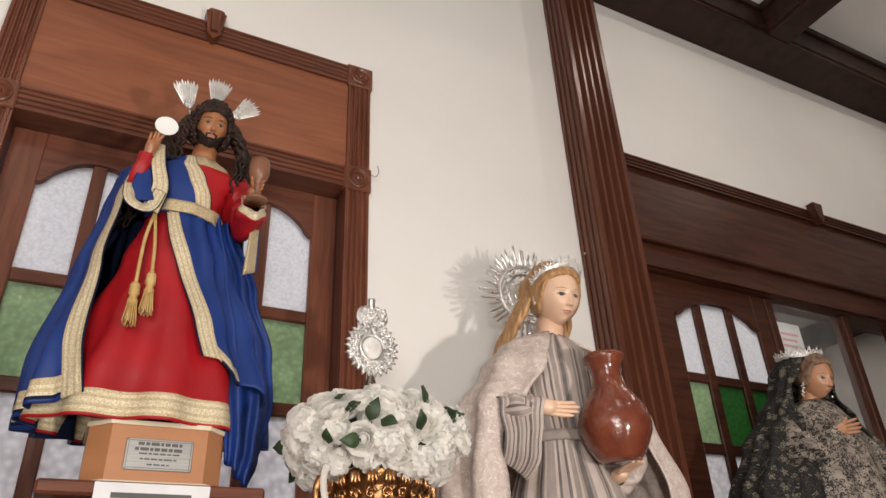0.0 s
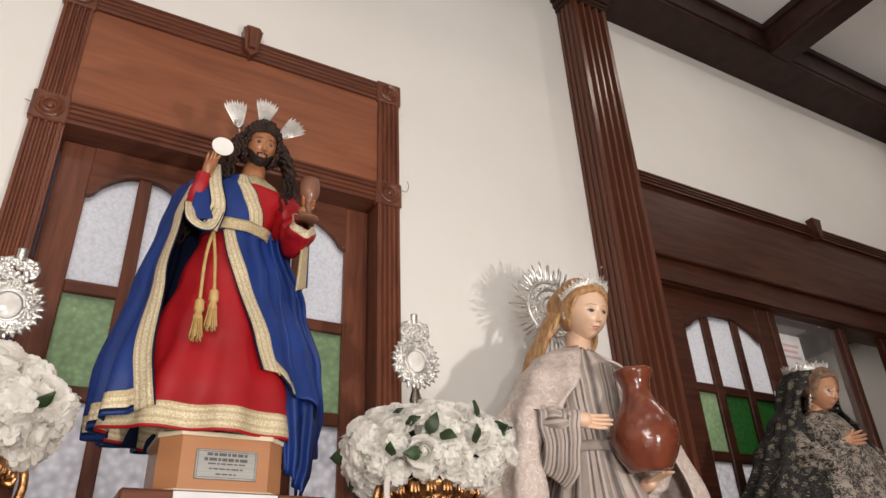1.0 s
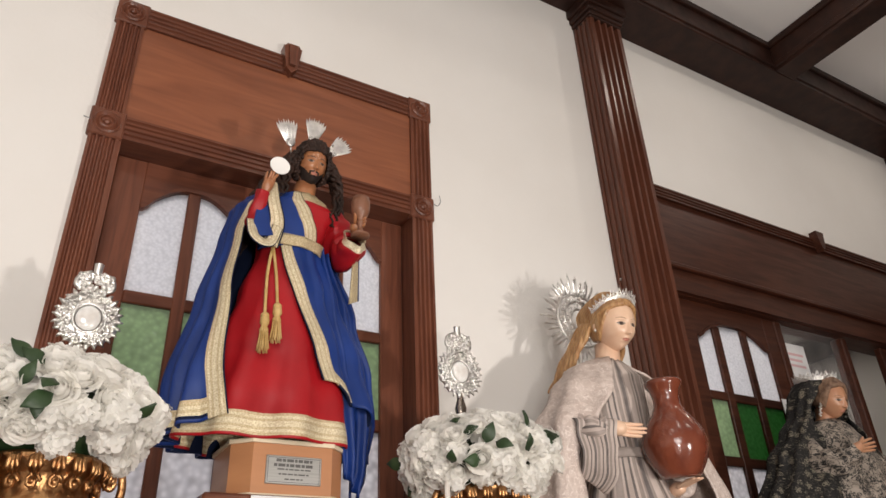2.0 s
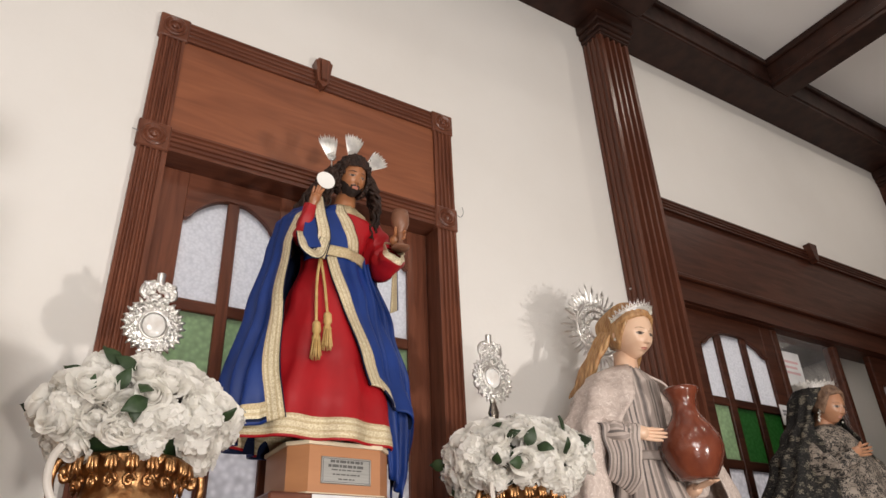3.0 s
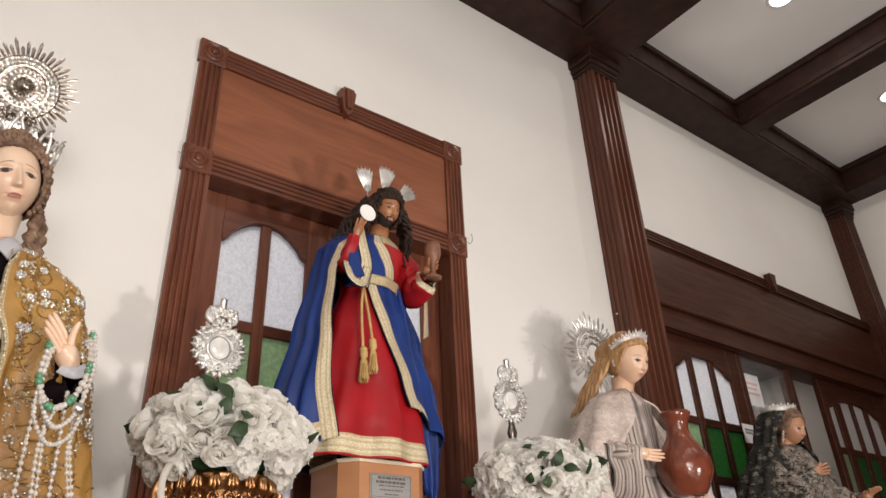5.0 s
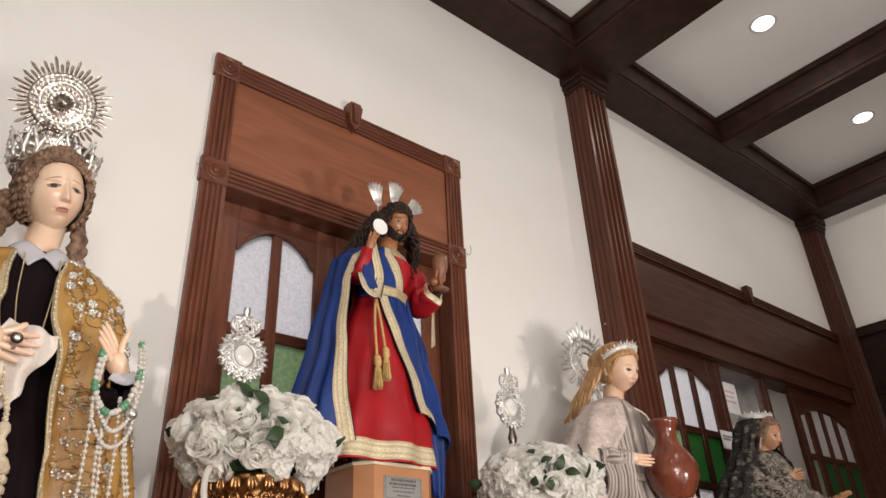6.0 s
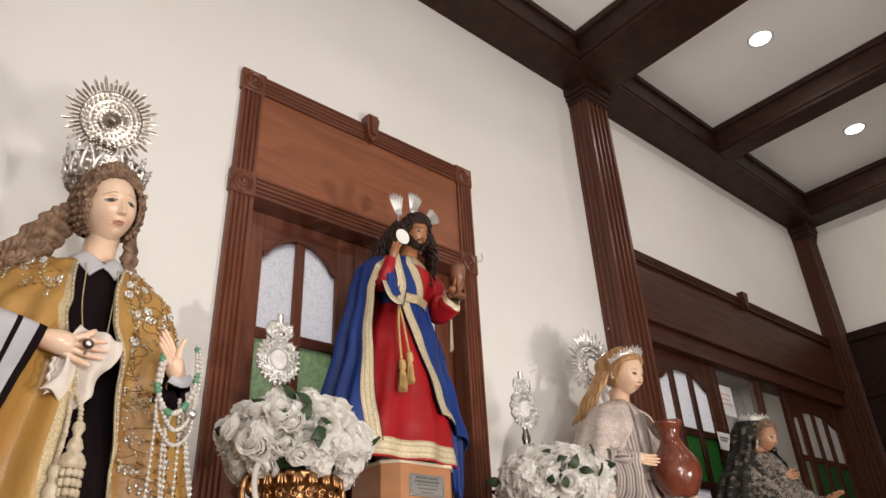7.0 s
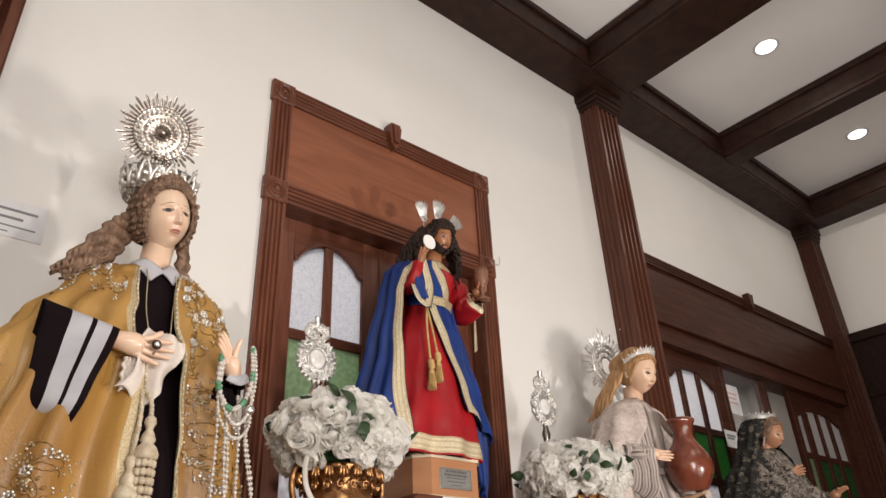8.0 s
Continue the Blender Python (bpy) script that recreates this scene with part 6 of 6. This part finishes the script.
def bouquet(c, rx, ry, rz, seed, label):
    g = random.Random(seed)
    b = holder("bouquet", label, "bouquet", c, "white bouquets")
    t = bmesh.new()
    ball(t, (0, 0, -0.02), 1.0, 0, 20, 12, (rx * 0.66, ry * 0.66, rz * 0.60))
    core = part("foliage_core", t, LEAF, b, "dark green leafy core", True)
    placed = []
    n = 128
    for k in range(n):
        z = 1 - 1.72 * (k + 0.5) / n
        a = 2.39996 * k + g.uniform(-0.25, 0.25)
        s = math.sqrt(max(0.0, 1 - z * z))
        d = Vector((s * math.cos(a), s * math.sin(a), z + g.uniform(-0.06, 0.06)))
        if d.y > 0.75 and z < 0.3:
            continue
        depth = g.uniform(0.86, 1.02)
        p = Vector((d.x * rx, d.y * ry, d.z * rz)) * depth
        nrm = Vector((d.x / rx, d.y / ry, d.z / rz)).normalized()
        nrm = (nrm + Vector((g.uniform(-0.3, 0.3), g.uniform(-0.3, 0.3), g.uniform(-0.15, 0.35)))).normalized()
        kind = g.random()
        me = ROSES[g.randrange(3)] if kind < 0.62 else CLUSTERS[g.randrange(2)]
        p = p if kind < 0.62 else p * 0.93
        o = new("rose" if kind < 0.62 else "hydrangea", me)
        o.parent = b
        sc = g.uniform(0.66, 0.94) * (1.0 if kind < 0.62 else 1.12)
        o.matrix_local = Matrix.Translation(p - nrm * 0.02) @ nrm.to_track_quat("Z", "Y").to_matrix().to_4x4() @ pose(0, 0, 0, 0, 0, g.uniform(0, 360)) @ Matrix.Scale(sc, 4)
    for k in range(20):
        z = g.uniform(-0.6, 0.8)
        a = g.uniform(0, 2 * math.pi)
        s = math.sqrt(1 - z * z)
        d = Vector((s * math.cos(a), s * math.sin(a), z))
        p = Vector((d.x * rx, d.y * ry, d.z * rz)) * g.uniform(0.90, 0.99)
        o = new("leaf", LEAVES)
        o.parent = b
        o.matrix_local = Matrix.Translation(p) @ d.to_track_quat("Z", "Y").to_matrix().to_4x4() @ pose(0, 0, 0, g.uniform(5, 45), 0, g.uniform(0, 360)) @ Matrix.Scale(g.uniform(0.65, 1.0), 4)
    return b


bouquet((-0.405, 1.690, 1.055), 0.225, 0.190, 0.142, 4, "round bouquet of white cloth roses and hydrangeas in a gilt urn")
bouquet((0.690, 1.690, 1.040), 0.245, 0.195, 0.142, 9, "wide bouquet of white cloth roses and hydrangeas in a gilt urn")


def urn(x, y, label):
    v = holder("urn", label, "vase", (x, y, 0), "gilt urns")
    v.scale = (0.86, 0.86, 1.0)
    prof = [(0.001, 0.455), (0.085, 0.452), (0.088, 0.470), (0.060, 0.490), (0.030, 0.530), (0.028, 0.580), (0.045, 0.610), (0.030, 0.635), (0.055, 0.680), (0.098, 0.740), (0.122, 0.800), (0.126, 0.850),
            (0.112, 0.885), (0.108, 0.905), (0.122, 0.925), (0.136, 0.945), (0.140, 0.955), (0.134, 0.962), (0.122, 0.955), (0.110, 0.935)]
    part("body", lathe(bmesh.new(), prof, 56, wobble=lambda a, h: 1 + (0.030 * abs(math.sin(8 * a)) if 0.66 < h < 0.87 else 0.012 * math.sin(14 * a) if h > 0.92 else 0)), GOLD, v, "embossed gilt bowl on a foot", True)
    for k in range(18):
        a = 2 * math.pi * k / 18
        c = Vector((0.130 * math.cos(a), 0.130 * math.sin(a), 0.902))
        t = bmesh.new()
        e = Vector((-math.sin(a), math.cos(a), 0))
        tube(t, [c + e * 0.017 * math.cos(s * 0.9) * (1 - 0.09 * s) + Vector((0, 0, 0.017 * math.sin(s * 0.9) * (1 - 0.09 * s))) for s in range(9)], 0.0048, 6)
        ball(t, c, 0.006, 0, 7, 5)
        part("scroll", t, GOLD, v, smooth=True)
    for k in range(12):
        a = 2 * math.pi * (k + 0.5) / 12
        c = Vector((0.126 * math.cos(a), 0.126 * math.sin(a), 0.825))
        t = bmesh.new()
        e = Vector((-math.sin(a), math.cos(a), 0))
        for m in (-1, 1):
            tube(t, [c + e * m * (0.004 + 0.022 * math.sin(s * 0.42)) * (1 - 0.03 * s) + Vector((0, 0, -0.040 + 0.010 * s)) for s in range(9)], [0.0065 - 0.0004 * s for s in range(9)], 6)
        ball(t, c + Vector((0, 0, 0.020)), 0.009, 0, 8, 6)
        part("acanthus_leaf", t, GOLD, v, smooth=True)
    for k in range(20):
        a = 2 * math.pi * (k + 0.5) / 20
        d, e = Vector((math.cos(a), math.sin(a), 0)), Vector((-math.sin(a), math.cos(a), 0))
        t = bmesh.new()
        for m, w in ((-1, 0.010), (0, 0.0), (1, 0.010)):
            tube(t, [d * r + e * m * w * f + Vector((0, 0, h)) for r, h, f in ((0.138, 0.955, 0.3), (0.150, 0.945, 0.8), (0.152, 0.928, 1.1), (0.143, 0.912 + 0.006 * abs(m), 0.7))], [0.0035, 0.0065, 0.0060, 0.0020], 6)
        part("rim_leaf", t, GOLD, v, smooth=True)
        t = bmesh.new()
        for m in (-1, 1):
            tube(t, [d * r + e * m * w + Vector((0, 0, h)) for r, h, w in ((0.075, 0.700, 0.001), (0.098, 0.728, 0.010), (0.114, 0.756, 0.013), (0.126, 0.778, 0.006), (0.128, 0.770, 0.002))], [0.003, 0.0055, 0.0060, 0.0045, 0.002], 6)
        ball(t, d * 0.112 + Vector((0, 0, 0.748)), 0.006, 0, 7, 5)
        part("bowl_leaf", t, GOLD, v, smooth=True)
    for q in (-1, 1):
        t = bmesh.new()
        pts = [(q * 0.118, 0, 0.80), (q * 0.160, 0, 0.84), (q * 0.182, 0, 0.905), (q * 0.172, -0.002, 0.950), (q * 0.146, -0.004, 0.955), (q * 0.138, -0.006, 0.925), (q * 0.155, -0.008, 0.912), (q * 0.164, -0.010, 0.926)]
        tube(t, curve_pts(pts, 40), [0.012 - 0.00014 * i for i in range(40)], 10)
        ball(t, (q * 0.156, -0.008, 0.930), 0.012, 0, 10, 7)
        part("handle", t, GOLD, v, "scrolled gilt handle", True)
    return v


urn(-0.405, 1.690, "ornate gilt urn with scrolled handles holding white flowers")
urn(0.690, 1.690, "ornate gilt urn with scrolled handles holding white flowers")
for x in (-0.405, 0.690):
    t = bmesh.new()
    ribbon(t, [(x - 0.150, 1.62, 0.975), (x - 0.168, 1.60, 0.935), (x - 0.165, 1.59, 0.88), (x - 0.130, 1.585, 0.82), (x - 0.10, 1.58, 0.74)], 0.014, 0, 0.002)
    tagged(part("ribbon", t, PLASTIC, None, smooth=True), "pale translucent ribbon hanging from the urn", "ribbon", "ribbons")


# ---- reliquaries ----
def reliquary(x, y, z, seed, label):
    g = random.Random(seed)
    r = holder("reliquary", label, "reliquary", (x, y, z), "silver reliquaries")
    r.scale = (1.10, 1.0, 1.0)
    t = bmesh.new()
    lathe(t, [(0.066, -0.006), (0.068, 0.002), (0.060, 0.008), (0.046, 0.006), (0.040, 0.010), (0.034, 0.008), (0.033, -0.004)], 60, (0, 0, 0), "y", wobble=lambda a, h: 1 + 0.05 * math.sin(11 * a) + 0.10 * abs(math.sin(a)))
    for k in range(26):
        a = 2 * math.pi * k / 26
        c = Vector((0.060 * math.cos(a), -0.006, 0.072 * math.sin(a)))
        d = Vector((math.cos(a), 0, math.sin(a)))
        tube(t, [c, c + d * 0.010 + Vector((0, -0.003, 0)), c + d * 0.018 + Vector((0, 0, 0.003 * math.sin(3 * k)))], [0.0065, 0.0050, 0.0012], 6)
    for k in range(230):
        a, q = g.uniform(0, 2 * math.pi), g.uniform(0.64, 1.0)
        ball(t, (0.066 * q * math.cos(a), -0.009 - 0.004 * g.random(), 0.078 * q * math.sin(a)), g.uniform(0.0028, 0.0060), 0, 6, 4)
    part("frame", t, SILVER, r, "scalloped silver frame of foliage", True)
    t = ball(bmesh.new(), (0, -0.008, 0), 0.031, 0, 22, 14, (0.92, 0.42, 1.12))
    part("capsule", t, CRYSTAL, r, "domed crystal capsule", True)
    t = bmesh.new()
    tube(t, [Vector((0.033 * math.cos(2 * math.pi * k / 30), -0.010, 0.040 * math.sin(2 * math.pi * k / 30))) for k in range(31)], 0.0032, 8)
    part("bezel", t, SILVER, r, smooth=True)
    t = bmesh.new()
    for k in range(9):
        a = math.pi * (k / 8)
        ball(t, (0.030 * math.cos(a), -0.004, 0.096 + 0.024 * math.sin(a)), 0.0095, 0, 8, 6, (1, 0.6, 1))
    for k in range(80):
        ball(t, (g.uniform(-0.036, 0.036), -0.004 - 0.006 * g.random(), 0.078 + g.uniform(0, 0.048)), g.uniform(0.004, 0.008), 0, 6, 4)
    for q in (-1, 1):
        tube(t, curve_pts([(q * 0.012, -0.003, 0.078), (q * 0.040, -0.003, 0.090), (q * 0.036, -0.003, 0.120), (q * 0.012, -0.003, 0.134)], 14), 0.006, 8)
    part("crown", t, SILVER, r, "small openwork crown", True)
    part("finial", lathe(bmesh.new(), [(0.009, 0.128), (0.010, 0.132), (0.010, 0.158), (0.011, 0.161), (0.008, 0.163)], 18), SILVER, r, "plain short tube", True)
    h0 = 0.452 - z
    part("stem", lathe(bmesh.new(), [(0.085, h0), (0.086, h0 + 0.012), (0.050, h0 + 0.03), (0.016, h0 + 0.06), (0.011, h0 + 0.20), (0.020, h0 + 0.24), (0.010, h0 + 0.28), (0.010, -0.16), (0.018, -0.12), (0.010, -0.09), (0.012, -0.06)], 24), SILVER_OLD, r, "turned silver stem and foot", True)
    return r


reliquary(-0.378, 1.902, 1.374, 1, "ornate silver reliquary with a domed crystal, behind the flowers")
reliquary(0.736, 1.855, 1.364, 2, "ornate silver reliquary with a domed crystal, behind the flowers")

# ---- cards and wires on the wall and door ----
card = holder("wall_card", "white card with grey lettering taped to the wall", "card")
part("sheet", boxed(-1.425, -1.243, 2.2115, 2.2145, 1.690, 1.822), PAPER, card)
for x0, x1, z, hh in ((-1.40, -1.272, 1.786, 0.009), (-1.40, -1.31, 1.757, 0.009), (-1.40, -1.268, 1.728, 0.005), (-1.37, -1.345, 1.707, 0.004)):
    part("text_bar", boxed(x0, x1, 2.2103, 2.2117, z - hh / 2, z + hh / 2), PEWTER, card)
for x0, x1, z0, z1, n in ((3.215, 3.40, 1.80, 2.015, 3), (3.00, 3.16, 1.53, 1.645, 2)):
    card = holder("notice", "white paper notice with faded pink lines on the door", "notice")
    y = 2.275 if x0 > 3.1 else 2.236
    part("sheet", boxed(x0, x1, y, y + 0.002, z0, z1), PAPER, card)
    for k in range(n):
        z = z1 - (z1 - z0) * (0.3 + 0.16 * k)
        part("text_bar", boxed(x0 + 0.02, x1 - 0.03 - 0.02 * (k % 2), y - 0.0012, y + 0.0004, z - 0.007, z + 0.007), PINK if x0 > 3.1 else PEWTER, card)
for x, q in ((0.868, 1), (-0.492, -1)):
    t = tube(bmesh.new(), curve_pts([(x - q * 0.006, 2.19, 2.245), (x + q * 0.010, 2.185, 2.238), (x + q * 0.022, 2.182, 2.262), (x + q * 0.016, 2.18, 2.290)], 14) if q > 0 else [(x + 0.004, 2.19, 2.21), (x - 0.024, 2.185, 2.212)], 0.0016, 6)
    tagged(part("wire_hook", t, PEWTER, None), "thin bent wire sticking out of the door frame", "wire hook")
screw = tagged(part("wall_screw", ball(bmesh.new(), (1.899, 2.18, 2.10), 0.006, 0, 8, 6), SILVER, None), "small shiny screw on the pilaster edge", "screw")
